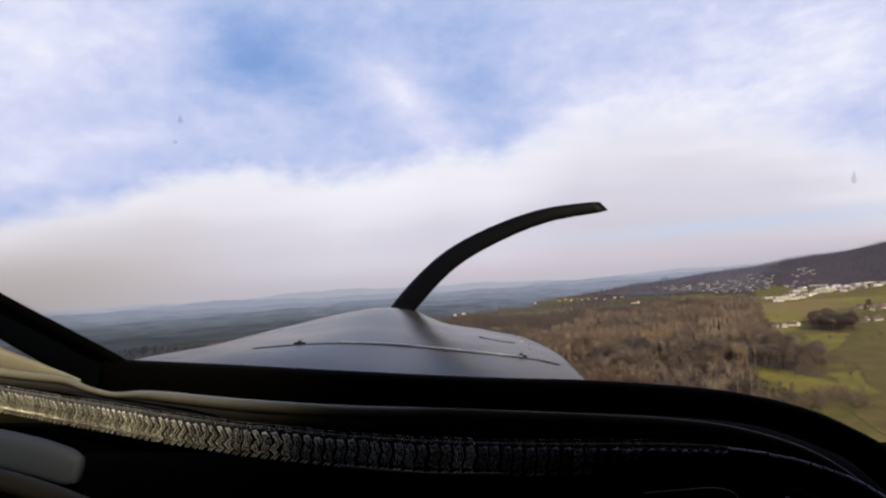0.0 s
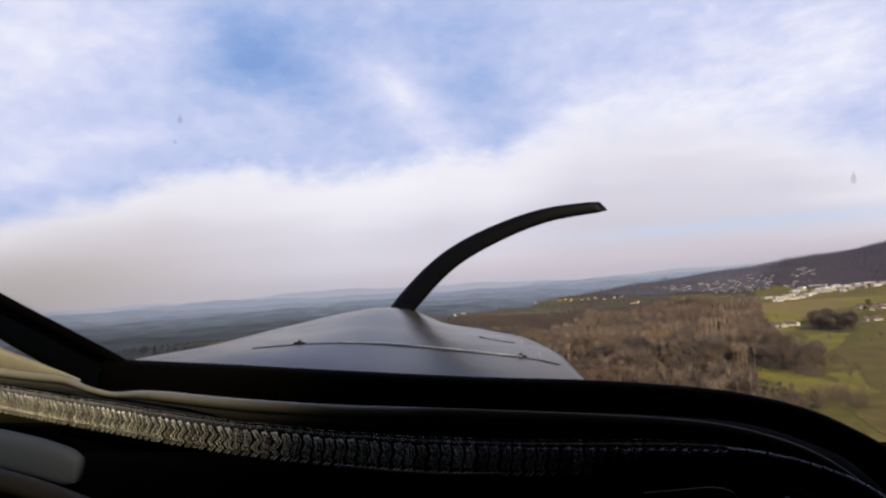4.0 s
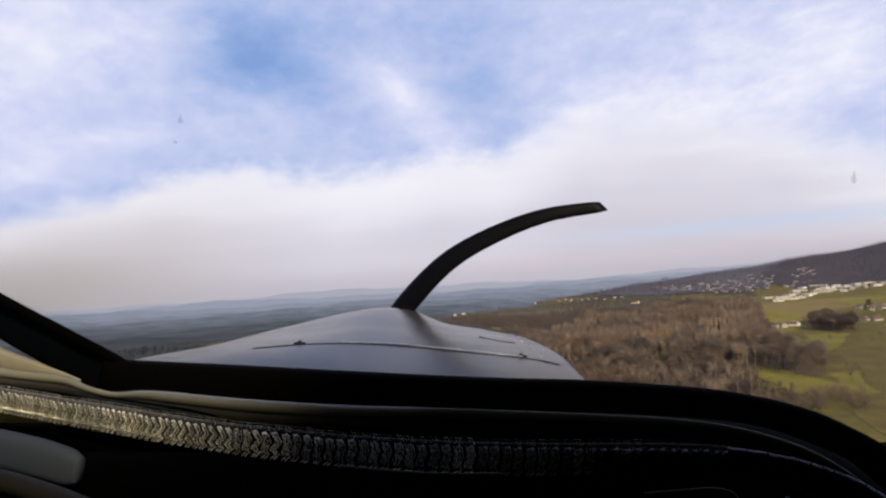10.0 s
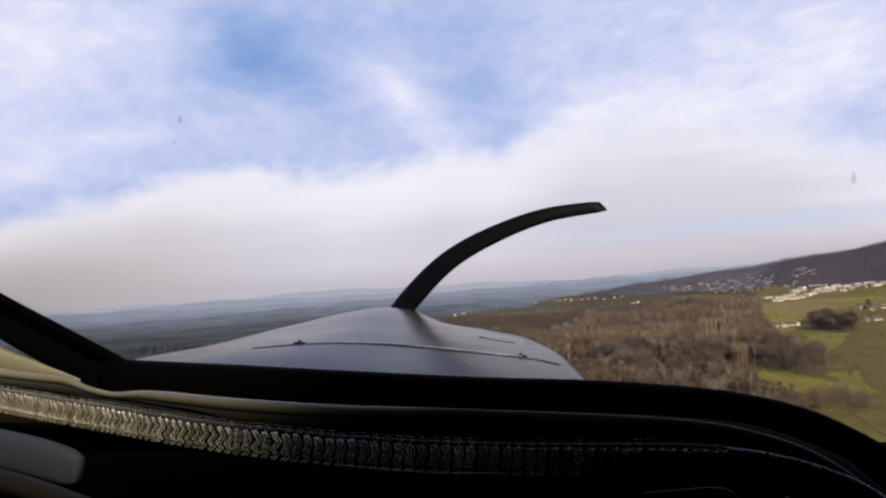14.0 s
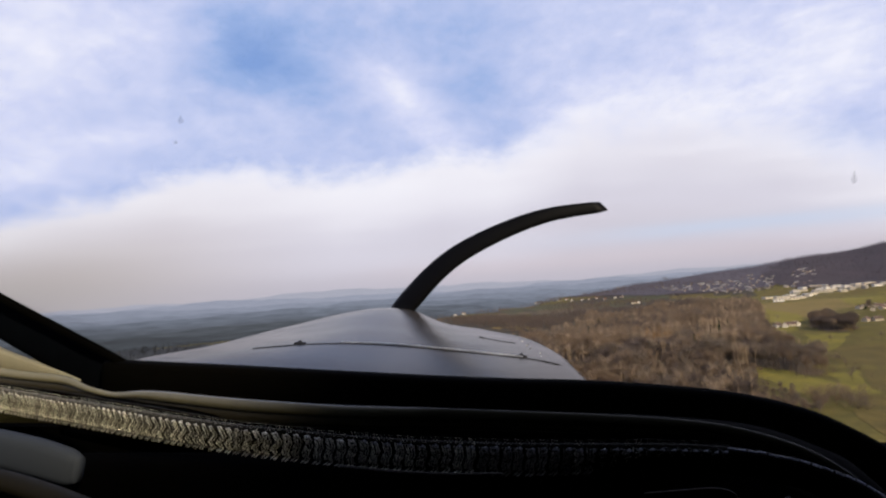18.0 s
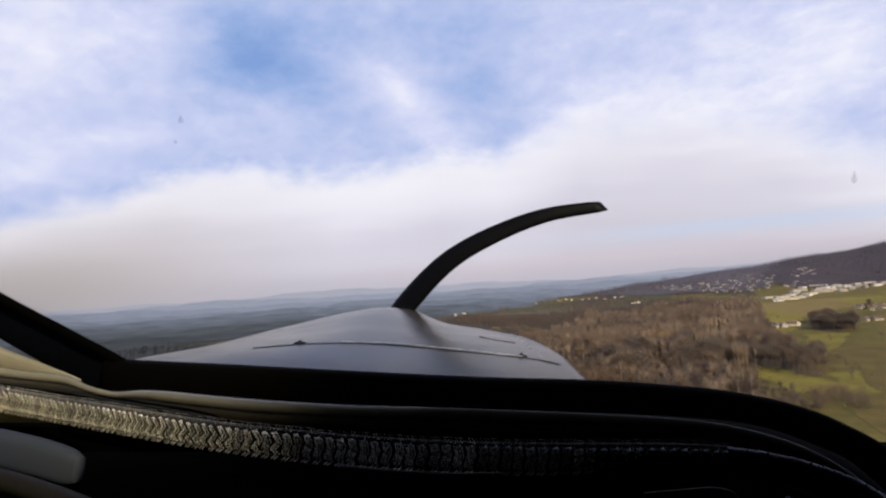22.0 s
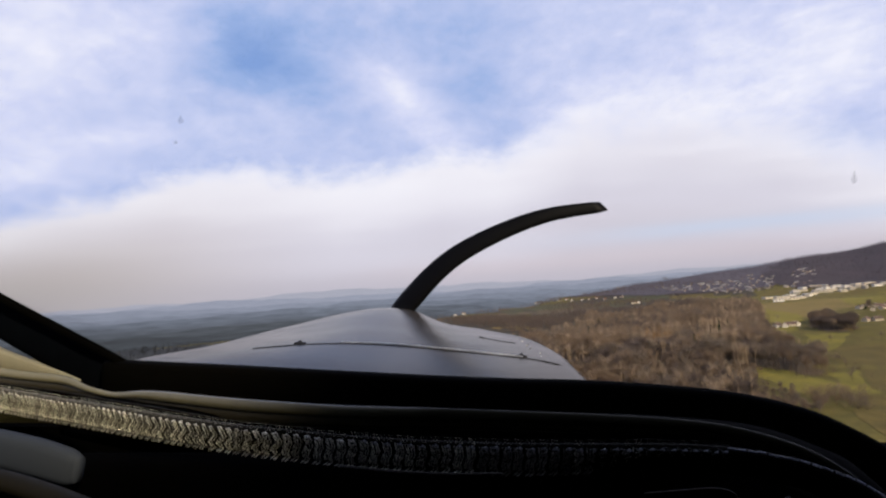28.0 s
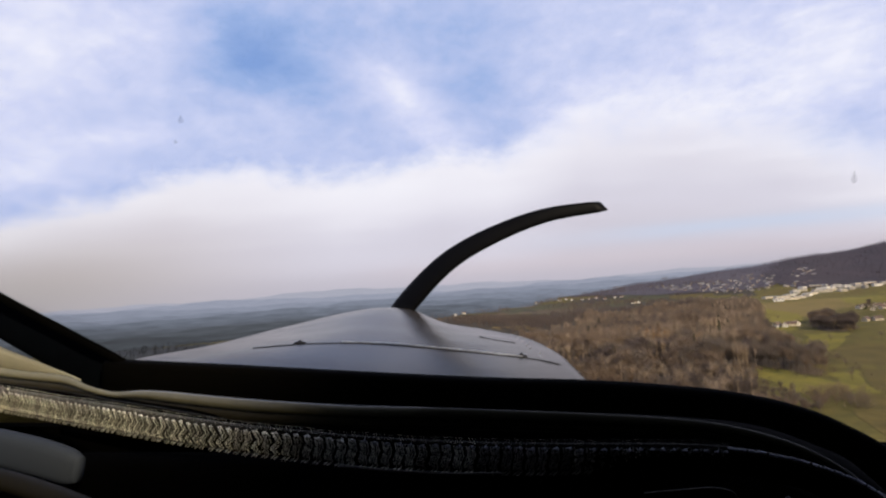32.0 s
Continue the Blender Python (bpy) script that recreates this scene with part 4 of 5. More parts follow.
def hall(w, d, h, wall, label):
    """A long flat-roofed works hall with a band of windows and gates."""
    base = tagged(new("industrial_hall"), label, "hall", "works halls")
    part("wall", box(-w / 2, w / 2, -d / 2, d / 2, -0.8, h), wall, base)
    part("roof", box(-w / 2 - 0.3, w / 2 + 0.3, -d / 2 - 0.3, d / 2 + 0.3, h + 0.01, h + 0.7), M["roof_flat"], base)
    n = max(3, int(w / 9))
    for k in range(n):
        x = -w / 2 + (k + 0.5) * w / n
        part("window", box(x - w / n * 0.22, x + w / n * 0.22, -d / 2 - 0.08, -d / 2 + 0.05, h * 0.60, h * 0.74), M["window"], base)
    part("gate", box(-w * 0.3, -w * 0.3 + 4, -d / 2 - 0.1, -d / 2 + 0.05, 0, h * 0.5), M["roof_flat"], base)
    return base


def flats(w, d, storeys, wall, label):
    """A block of flats with rows of windows."""
    base = tagged(new("apartment_block"), label, "apartment block", "apartment blocks")
    h = storeys * 2.9
    part("wall", box(-w / 2, w / 2, -d / 2, d / 2, -0.8, h), wall, base)
    part("roof", box(-w / 2 - 0.25, w / 2 + 0.25, -d / 2 - 0.25, d / 2 + 0.25, h + 0.01, h + 0.6), M["roof_flat"], base)
    for s in range(storeys):
        for k in range(int(w / 4)):
            x = -w / 2 + (k + 0.5) * w / int(w / 4)
            part("window", box(x - 0.9, x + 0.9, -d / 2 - 0.08, -d / 2 + 0.05, s * 2.9 + 0.9, s * 2.9 + 2.2), M["window"], base)
    return base


# the farm
def set_down(ob, x, y, turn):
    ob.matrix_basis = put(ob, x, y, turn)


set_down(house(13, 9.5, 5.2, 3.6, M["render_white"], M["tiles_brown"], label="white farmhouse with a brown tiled roof"), *passed(164, 490), 28)
set_down(house(15, 9, 4.0, 4.0, M["timber"], M["tiles_red"], False, "timber barn with an orange-red tiled roof", "barn"), *passed(169, 531), 62)
set_down(house(19, 10, 3.6, 3.6, M["render_cream"], M["tiles_red"], label="long low farm building with a russet tiled roof"), *passed(178, 457), 12)
set_down(house(9, 7, 3.0, 2.6, M["render_white"], M["tiles_brown"], False, "small white outbuilding with a brown roof", "outbuilding"), *passed(212, 502), -20)
set_down(house(10, 6, 2.8, 1.8, M["timber"], M["tiles_brown"], False, "low timber shed with a brown roof", "shed"), *passed(146, 496), 10)
set_down(house(8, 6, 2.8, 2.2, M["render_white"], M["roof_flat"], False, "small pale outbuilding with a sheet roof", "outbuilding"), *passed(172, 464), 35)
set_down(house(7, 5, 2.6, 1.6, M["render_white"], M["roof_flat"], False, "small pale shed with a sheet roof", "shed"), *passed(226, 510), 15)
set_down(house(12, 7, 3.0, 2.0, M["render_cream"], M["roof_flat"], False, "pale farm shed with a sheet roof", "shed"), *passed(176, 430), -12)

# single houses in the meadows and the hamlet
WHITE_A = house(12, 9, 4.6, 3.4, M["render_white"], M["tiles_brown"], label="white house with a brown tiled roof")
WHITE_B = house(10, 8.5, 4.4, 3.8, M["render_white"], M["tiles_red"], label="white house with a reddish tiled roof")
CREAM = house(15, 9, 4.2, 3.6, M["render_cream"], M["tiles_brown"], label="cream house with a brown tiled roof")
models = (WHITE_A, WHITE_B, CREAM)
homes = [(537, 1013), (545, 1005), (567, 1025), (578, 1029), (871, 1311), (926, 1370), (841, 1225), (928, 1332), (879, 1250), (962, 1392), (980, 1375), (896, 1240), (699, 1037), (715, 1033),
         (503, 2975), (527, 2881), (563, 2904), (564, 2780), (603, 2747), (631, 2736), (666, 2747), (679, 2650), (729, 2671), (758, 2671), (416, 3146), (417, 2893), (671, 2234), (699, 2251), (683, 2240),
         (-82, 2252), (-67, 2315), (-48, 2190), (-33, 2306), (-13, 2155), (9, 2270), (28, 2164), (60, 2297), (-102, 2400)]
turned = [20, 65, -15, 80, 35, 5, 55, -30]
for i, (x, y) in enumerate(homes):
    m = put(None, x, y, turned[i % 8])
    if i < 3:
        models[i].matrix_basis = m
    else:
        copy_thing(CREAM if 3 < i < 14 else models[(i * 2 + i // 3) % 3], m)

# works halls under the ridge
HALL_A = hall(44, 20, 6.0, M["render_cream"], "long cream works hall with a flat roof")
HALL_B = hall(26, 18, 7.5, M["render_white"], "white works hall with a flat roof")
HALL_C = hall(20, 14, 9, M["render_grey"], "grey works hall with a flat roof")
models = (HALL_A, HALL_B, HALL_C)
works = [(1052, 2014), (940, 1752), (1103, 2006), (1004, 1809), (1170, 2071), (1098, 1920), (1160, 1990), (1220, 2046), (1285, 2120), (1338, 2180), (1295, 2087), (1341, 2129), (1305, 2038),
         (1378, 2129), (1351, 2062), (1413, 2120), (1391, 2054), (1462, 2137), (1444, 2070), (1477, 2086), (1512, 2094), (1546, 2102), (1329, 2215), (1268, 2197),
         (1075, 1985), (1130, 2030), (1140, 1960), (1190, 2025), (1245, 2080), (1262, 2060), (1310, 2130), (1330, 2085), (1365, 2160), (1395, 2100), (1430, 2145), (1190, 2110), (1230, 2150)]
for i, (x, y) in enumerate(works):
    m = put(None, x, y, (8, -22, 34, 3, -6, 75, 15)[i % 7])
    if i < 3:
        models[i].matrix_basis = m
    else:
        copy_thing(models[(i + i // 4) % 3], m)
# the works and the flats in the plain, seen across the valley
for i, (x, y) in enumerate([(-640, 1830), (-610, 1850), (-560, 1880)]):
    copy_thing(models[i % 3], put(None, x, y, (10, 20, -5)[i % 3]))
FLATS = [flats(14, 12, 7, M["render_blue"], "pale blue block of flats"), flats(12, 12, 8, M["render_cream"], "cream block of flats"), flats(16, 11, 6, M["render_cream"], "cream low block of flats")]
for i, (x, y) in enumerate([(-459, 780), (-468, 730), (-441, 770), (-474, 755)]):
    m = put(None, x, y, (15, -10, 30)[i % 3])
    if i < 3:
        FLATS[i].matrix_basis = m
    else:
        copy_thing(FLATS[i % 3], m)

# the far small town and villages: simple gabled houses
FAR = [house(8, 7, 3.4, 2.4, M["render_grey"], M["tiles_brown"], False, "far grey house with a brown roof"),
       house(9, 7, 3.8, 2.4, M["render_cream"], M["tiles_brown"], False, "far cream house with a brown roof"),
       house(15, 8, 4.2, 2.0, M["render_grey"], M["roof_flat"], False, "far long grey building with a pale roof")]
used = 0
for poly, gap, seed in (([(1007, 3044), (1089, 2856), (1251, 2722), (1396, 2809), (1400, 2615), (1217, 2323), (1076, 2305), (976, 2597)], 36, 1), ([(870, 4471), (898, 3134), (1252, 4227), (965, 4727)], 70, 2),
                        ([(-87, 2406), (19, 2348), (65, 2772), (-80, 2966)], 55, 3), ([(1474, 2645), (1547, 2624), (1527, 2532), (1448, 2425), (1386, 2474)], 34, 4),
                        ([(1180, 2260), (1240, 2230), (1400, 2330), (1380, 2400)], 42, 5), ([(-372, 2131), (-316, 2299), (-369, 2685), (-544, 2580)], 60, 6)):
    for x, y in scatter(poly, gap, seed):
        m = put(None, x, y, (x * 7 + y * 3) % 180)
        if used < 3:
            FAR[used].matrix_basis = m
        else:
            copy_thing(FAR[used % 3 if used % 7 else 2], m)
        used += 1

# ---- the aircraft ----
plane = tagged(new("aircraft"), "light aircraft in flight with grey cowling and black cockpit trim", "aircraft")
plane.matrix_world = AIRCRAFT

# cowling: a skin lofted through cross sections from the firewall to the nose
SECTIONS = (
    [(-0.6980, 0.7000, -0.5532), (-0.6336, 0.7000, -0.2956), (-0.5435, 0.7000, -0.1938), (-0.4083, 0.7000, -0.1855), (-0.2473, 0.7000, -0.1842), (-0.1442, 0.7000, -0.1848), (-0.0155, 0.7000, -0.1880), (0.1069, 0.7000, -0.1925), (0.1906, 0.7000, -0.1990), (0.2357, 0.7000, -0.2131), (0.2614, 0.7000, -0.2956), (0.2679, 0.7000, -0.5532)],
    [(-0.7028, 1.0000, -0.6062), (-0.6384, 1.0000, -0.3303), (-0.5694, 1.0000, -0.2015), (-0.4452, 1.0000, -0.1858), (-0.3073, 1.0000, -0.1831), (-0.1601, 1.0000, -0.1858), (-0.0221, 1.0000, -0.1913), (0.1067, 1.0000, -0.1978), (0.1895, 1.0000, -0.2042), (0.2401, 1.0000, -0.2189), (0.2723, 1.0000, -0.2935), (0.2815, 1.0000, -0.6062)],
    [(-0.7790, 1.4500, -0.6123), (-0.6856, 1.4500, -0.3321), (-0.5856, 1.4500, -0.2414), (-0.4455, 1.4500, -0.2121), (-0.2721, 1.4500, -0.1907), (-0.1601, 1.4500, -0.1841), (-0.0454, 1.4500, -0.1894), (0.1014, 1.4500, -0.2068), (0.2081, 1.4500, -0.2241), (0.2774, 1.4500, -0.2548), (0.3348, 1.4500, -0.3722), (0.3415, 1.4500, -0.6123)],
    [(-0.8061, 1.9300, -0.6019), (-0.6818, 1.9300, -0.3888), (-0.5575, 1.9300, -0.2770), (-0.3977, 1.9300, -0.2237), (-0.2557, 1.9300, -0.1917), (-0.1669, 1.9300, -0.1846), (-0.0870, 1.9300, -0.1953), (-0.0160, 1.9300, -0.2308), (0.1349, 1.9300, -0.2557), (0.2681, 1.9300, -0.2947), (0.3569, 1.9300, -0.4243), (0.3835, 1.9300, -0.6374)],
    [(-0.6764, 2.0200, -0.6299), (-0.6021, 2.0200, -0.4441), (-0.5092, 2.0200, -0.3326), (-0.3791, 2.0200, -0.2769), (-0.2583, 2.0200, -0.2490), (-0.1747, 2.0200, -0.2434), (-0.1003, 2.0200, -0.2527), (-0.0260, 2.0200, -0.2806), (0.1041, 2.0200, -0.3066), (0.2063, 2.0200, -0.3512), (0.2713, 2.0200, -0.4627), (0.2899, 2.0200, -0.6671)],
)


def cowl_surface():
    across = [spline(s, 6) for s in SECTIONS]
    along = [spline([row[j] for row in across], 10) for j in range(len(across[0]))]
    return along


COWL = cowl_surface()


def build_cowl():
    bm = bmesh.new()
    n, m = len(COWL), len(COWL[0])
    grid = [[bm.verts.new(q) for q in line] for line in COWL]
    for j in range(n - 1):
        for i in range(m - 1):
            bm.faces.new((grid[j][i], grid[j + 1][i], grid[j + 1][i + 1], grid[j][i + 1]))
    bm.faces.new([grid[j][m - 1] for j in range(n)])
    return bm


cowling = part("cowling", build_cowl(), M["cowl"], plane, "grey painted engine cowling", True)


def on_cowl(x, y, lift=0.0):
    """The point of the cowling's upper skin over x, y."""
    best = min((q for line in COWL for q in line if q.z > -0.42), key=lambda q: (q.x - x) ** 2 + (q.y - y) ** 2)
    near = sorted((q for line in COWL for q in line if q.z > -0.42), key=lambda q: (q.x - x) ** 2 + (q.y - y) ** 2)[:4]
    ws = [1 / ((q.x - x) ** 2 + (q.y - y) ** 2 + 1e-6) for q in near]
    z = sum(q.z * w for q, w in zip(near, ws)) / sum(ws) if best else 0
    return Vector((x, y, z + lift))


# joint of the cowling doors, with its hinge and two latches
joint = [(-0.36, 1.16), (-0.28, 1.19), (-0.2, 1.20), (-0.1, 1.19), (0.0, 1.17), (0.08, 1.155), (0.15, 1.145), (0.21, 1.12), (0.25, 1.09)]
part("panel_joint", sweep([on_cowl(x, y, 0.0005) for x, y in joint], oval(0.0018, 0.0010, 6), 4), M["gap"], cowling, "dark gap between cowling panels")
part("hinge", sweep([on_cowl(x, y + 0.010, 0.0015) for x, y in joint[2:7]], oval(0.0016, 0.0014, 6), 4), M["hinge"], cowling, "thin bare metal piano hinge")
part("panel_joint", sweep([on_cowl(x, y, 0.0006) for x, y in ((0.085, 1.42), (0.10, 1.40), (0.125, 1.385), (0.16, 1.375))], oval(0.002, 0.001, 6), 4), M["gap"], cowling, "dark gap round a small hatch")
for x, y in ((-0.283, 1.215), (0.148, 1.165)):
    p = on_cowl(x, y)
    bm = box(p.x - 0.011, p.x + 0.011, p.y - 0.006, p.y + 0.006, p.z - 0.002, p.z + 0.0030, 0.0014)
    bmesh.ops.create_uvsphere(bm, u_segments=8, v_segments=5, radius=0.004, matrix=Matrix.Translation((p.x, p.y, p.z + 0.003)))
    part("latch", bm, M["screw"], cowling, "small dark steel latch")

rivet = bmesh.new()
bmesh.ops.create_uvsphere(rivet, u_segments=8, v_segments=5, radius=0.0026, matrix=Matrix.Diagonal((1, 1, 0.45, 1)))
RIVET = data_of("rivet", rivet, M["hinge"], True)
for k in range(11):
    part("rivet", RIVET, None, cowling).matrix_basis = Matrix.Translation(on_cowl(0.19 + 0.008 * math.sin(k * 1.9), 1.20 + 0.055 * k, 0.0004))

# propeller with swept blades, at rest
HUB = Vector((-0.17, 2.1, -0.42))
prop = tagged(part("propeller", (lambda bm: (bmesh.ops.create_cone(bm, cap_ends=True, segments=24, radius1=0.06, radius2=0.06, depth=0.1, matrix=pose(HUB.x, HUB.y - 0.02, HUB.z, 90)), bm)[1])(bmesh.new()), M["screw"], plane), "two-bladed black propeller at rest")
blade_line = [HUB + Vector((0.035, 0, 0.06)), *(Vector((x, HUB.y, z)) for x, z in ((-0.1623, -0.2531), (-0.0811, -0.1372), (0.0348, -0.0290), (0.1855, 0.0541), (0.3555, 0.1159), (0.5487, 0.1468)))]


def blade(line):
    pts = spline(line, 6)
    bm = bmesh.new()
    rows = []
    for i, q in enumerate(pts):
        f = i / (len(pts) - 1)
        way = (pts[min(i + 1, len(pts) - 1)] - pts[max(i - 1, 0)]).normalized()
        side = way.cross(Vector((0, 1, 0))).normalized()
        chord = 0.049 * (1 - 0.60 * f ** 1.2) * (0.75 + 0.25 * min(1, f * 5)) * (1.0 if f < 0.98 else 0.86)
        chord_way = (side + Vector((0, 1, 0)) * (0.75 - 0.6 * f)).normalized()
        thick = 0.016 * (1 - 0.75 * f)
        out = chord_way.cross(way).normalized()
        slant = way * (0.012 * max(0.0, (f - 0.8) / 0.2))
        rows.append([bm.verts.new(q + chord_way * (chord * math.cos(w)) + out * (thick * math.sin(w)) - slant * math.cos(w)) for w in [2 * math.pi * k / 12 for k in range(12)]])
    for r0, r1 in zip(rows, rows[1:]):
        for j in range(12):
            bm.faces.new((r0[j], r0[(j + 1) % 12], r1[(j + 1) % 12], r1[j]))
    bm.faces.new(rows[0]), bm.faces.new(rows[-1][::-1])
    return bm


part("blade", blade(blade_line), M["prop"], prop, "", True)
part("blade", blade([HUB + Matrix.Rotation(math.pi, 3, "Y") @ (q - HUB) for q in blade_line]), M["prop"], prop, "", True)
part("spinner", (lambda bm: (bmesh.ops.create_cone(bm, cap_ends=True, segments=28, radius1=0.12, radius2=0.02, depth=0.2, matrix=pose(HUB.x, HUB.y + 0.13, HUB.z, -90)), bm)[1])(bmesh.new()), M["cowl"], prop, "grey spinner", True)

# windscreen frame: lower bar and side post, satin black
BAR = [(-0.1913, 0.3530, -0.0724), (-0.1747, 0.3490, -0.0726), (-0.1183, 0.3350, -0.0724), (-0.0542, 0.3200, -0.0727), (0.0188, 0.3100, -0.0741), (0.0746, 0.3050, -0.0746), (0.1148, 0.3000, -0.0762), (0.1424, 0.3000, -0.0792), (0.1672, 0.2950, -0.0839), (0.1857, 0.2900, -0.0907), (0.2055, 0.2850, -0.1025), (0.2308, 0.2800, -0.1260)]
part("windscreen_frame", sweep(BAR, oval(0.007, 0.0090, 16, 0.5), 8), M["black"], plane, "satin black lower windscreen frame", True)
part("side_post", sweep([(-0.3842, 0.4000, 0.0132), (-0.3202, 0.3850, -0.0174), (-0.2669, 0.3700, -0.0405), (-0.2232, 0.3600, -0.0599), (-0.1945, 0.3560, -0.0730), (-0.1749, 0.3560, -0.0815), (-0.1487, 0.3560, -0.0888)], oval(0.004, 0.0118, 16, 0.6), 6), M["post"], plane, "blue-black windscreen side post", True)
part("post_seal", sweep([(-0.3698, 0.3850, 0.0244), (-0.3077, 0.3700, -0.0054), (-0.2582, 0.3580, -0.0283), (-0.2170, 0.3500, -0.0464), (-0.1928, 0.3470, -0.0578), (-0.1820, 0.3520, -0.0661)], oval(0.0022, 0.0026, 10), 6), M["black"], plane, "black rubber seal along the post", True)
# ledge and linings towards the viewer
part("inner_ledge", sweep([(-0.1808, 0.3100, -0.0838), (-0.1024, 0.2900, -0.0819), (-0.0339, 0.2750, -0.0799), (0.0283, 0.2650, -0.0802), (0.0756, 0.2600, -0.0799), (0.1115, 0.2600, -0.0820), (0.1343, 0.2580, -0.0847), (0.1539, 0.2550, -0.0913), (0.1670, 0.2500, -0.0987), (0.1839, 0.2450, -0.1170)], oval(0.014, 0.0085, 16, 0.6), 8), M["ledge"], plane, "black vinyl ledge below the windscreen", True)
EDGING = [(-0.2869, 0.3450, -0.0613), (-0.2416, 0.3350, -0.0690), (-0.2058, 0.3270, -0.0710), (-0.1943, 0.3230, -0.0719), (-0.1840, 0.3180, -0.0734), (-0.1676, 0.3120, -0.0752), (-0.1484, 0.3020, -0.0733), (-0.1309, 0.2940, -0.0730), (-0.0982, 0.2780, -0.0721), (-0.0692, 0.2650, -0.0707), (-0.0386, 0.2560, -0.0697), (-0.0056, 0.2520, -0.0693), (0.0265, 0.2480, -0.0691), (0.0602, 0.2460, -0.0697), (0.0938, 0.2450, -0.0712), (0.1158, 0.2440, -0.0738), (0.1377, 0.2430, -0.0796), (0.1549, 0.2420, -0.0879), (0.1743, 0.2410, -0.1018)]
THICK = (1, 1, 1, 0.85, 0.62, 0.62, 0.85, 1.05, 1.13, 1.1, 1.0, 0.95, 0.9, 0.85, 0.8, 0.75, 0.7, 0.7, 0.7)
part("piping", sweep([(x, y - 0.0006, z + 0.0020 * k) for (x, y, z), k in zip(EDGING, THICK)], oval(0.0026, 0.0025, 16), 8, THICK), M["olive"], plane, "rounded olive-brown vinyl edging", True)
# added strip that paints the edging's underside as shaded
part("edging_band", sweep([(x, y + 0.0010, z - 0.0018 * k) for (x, y, z), k in zip(EDGING, THICK)], oval(0.0026, 0.0030, 16, 0.7), 8, THICK), M["band"], plane, "dark band, painted shade under the rolled edging", True)
part("edge_cord", sweep([(-0.2446, 0.3150, -0.0652), (-0.2236, 0.3100, -0.0679), (-0.1888, 0.3000, -0.0695), (-0.1721, 0.2950, -0.0706), (-0.1547, 0.2880, -0.0713), (-0.1375, 0.2800, -0.0713), (-0.1186, 0.2720, -0.0718), (-0.0926, 0.2620, -0.0730)], oval(0.0005, 0.0004, 6), 6), M["console"], plane, "thin olive cord below the edging", True)
part("side_lining", sweep([(-0.3259, 0.3600, -0.0394), (-0.2830, 0.3520, -0.0521), (-0.2495, 0.3460, -0.0621), (-0.2316, 0.3430, -0.0659), (-0.2139, 0.3400, -0.0697), (-0.1996, 0.3370, -0.0732)], oval(0.003, 0.0060, 12, 0.5), 6, (2.0, 1.45, 1.0, 0.72, 0.45, 0.3)), M["cream"], plane, "sunlit cream side lining", True)
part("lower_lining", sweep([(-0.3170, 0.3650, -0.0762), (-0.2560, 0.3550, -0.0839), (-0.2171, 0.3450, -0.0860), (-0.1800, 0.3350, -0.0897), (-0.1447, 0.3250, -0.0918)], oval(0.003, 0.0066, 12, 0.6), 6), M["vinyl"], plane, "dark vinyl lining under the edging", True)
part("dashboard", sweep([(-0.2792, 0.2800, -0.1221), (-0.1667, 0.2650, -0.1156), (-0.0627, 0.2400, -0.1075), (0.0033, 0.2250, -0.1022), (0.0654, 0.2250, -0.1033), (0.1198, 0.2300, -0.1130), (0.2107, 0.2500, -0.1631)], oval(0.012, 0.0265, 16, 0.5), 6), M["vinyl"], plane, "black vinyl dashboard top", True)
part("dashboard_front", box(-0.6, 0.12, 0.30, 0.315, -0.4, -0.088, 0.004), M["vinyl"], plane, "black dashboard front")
# panel added in the shape of that painted reflection
part("instrument_hood", sweep([(-0.2171, 0.2500, -0.0757), (-0.1857, 0.2450, -0.0778), (-0.1598, 0.2400, -0.0810), (-0.1454, 0.2380, -0.0843), (-0.1404, 0.2370, -0.0852)], oval(0.004, 0.0072, 16, 0.7), 6, (1, 1, 1, 0.95, 0.7)), M["panel"], plane, "smooth grey panel, a sky reflection in its colour", True)
part("side_console", sweep([(-0.1911, 0.2200, -0.0757), (-0.1551, 0.2150, -0.0809), (-0.1341, 0.2100, -0.0844), (-0.1177, 0.2050, -0.0875)], oval(0.004, 0.0035, 12), 6), M["console"], plane, "dull olive edge of the side console", True)

# braided edge trim: a core with one stitch after another
TRIM = [(-0.2412, 0.3000, -0.0682), (-0.2055, 0.2850, -0.0695), (-0.1699, 0.2700, -0.0703), (-0.1370, 0.2550, -0.0704), (-0.1077, 0.2420, -0.0706), (-0.0820, 0.2320, -0.0709), (-0.0585, 0.2240, -0.0709), (-0.0329, 0.2180, -0.0714), (-0.0047, 0.2140, -0.0719), (0.0227, 0.2130, -0.0725), (0.0524, 0.2140, -0.0730), (0.0834, 0.2180, -0.0744), (0.1063, 0.2240, -0.0777), (0.1239, 0.2260, -0.0811), (0.1385, 0.2260, -0.0850), (0.1530, 0.2260, -0.0913), (0.1696, 0.2260, -0.1027)]
braid = part("braided_trim", sweep(TRIM, oval(0.002, 0.0054, 10), 6), M["core"], plane, "dark core under silver-grey braid", True)


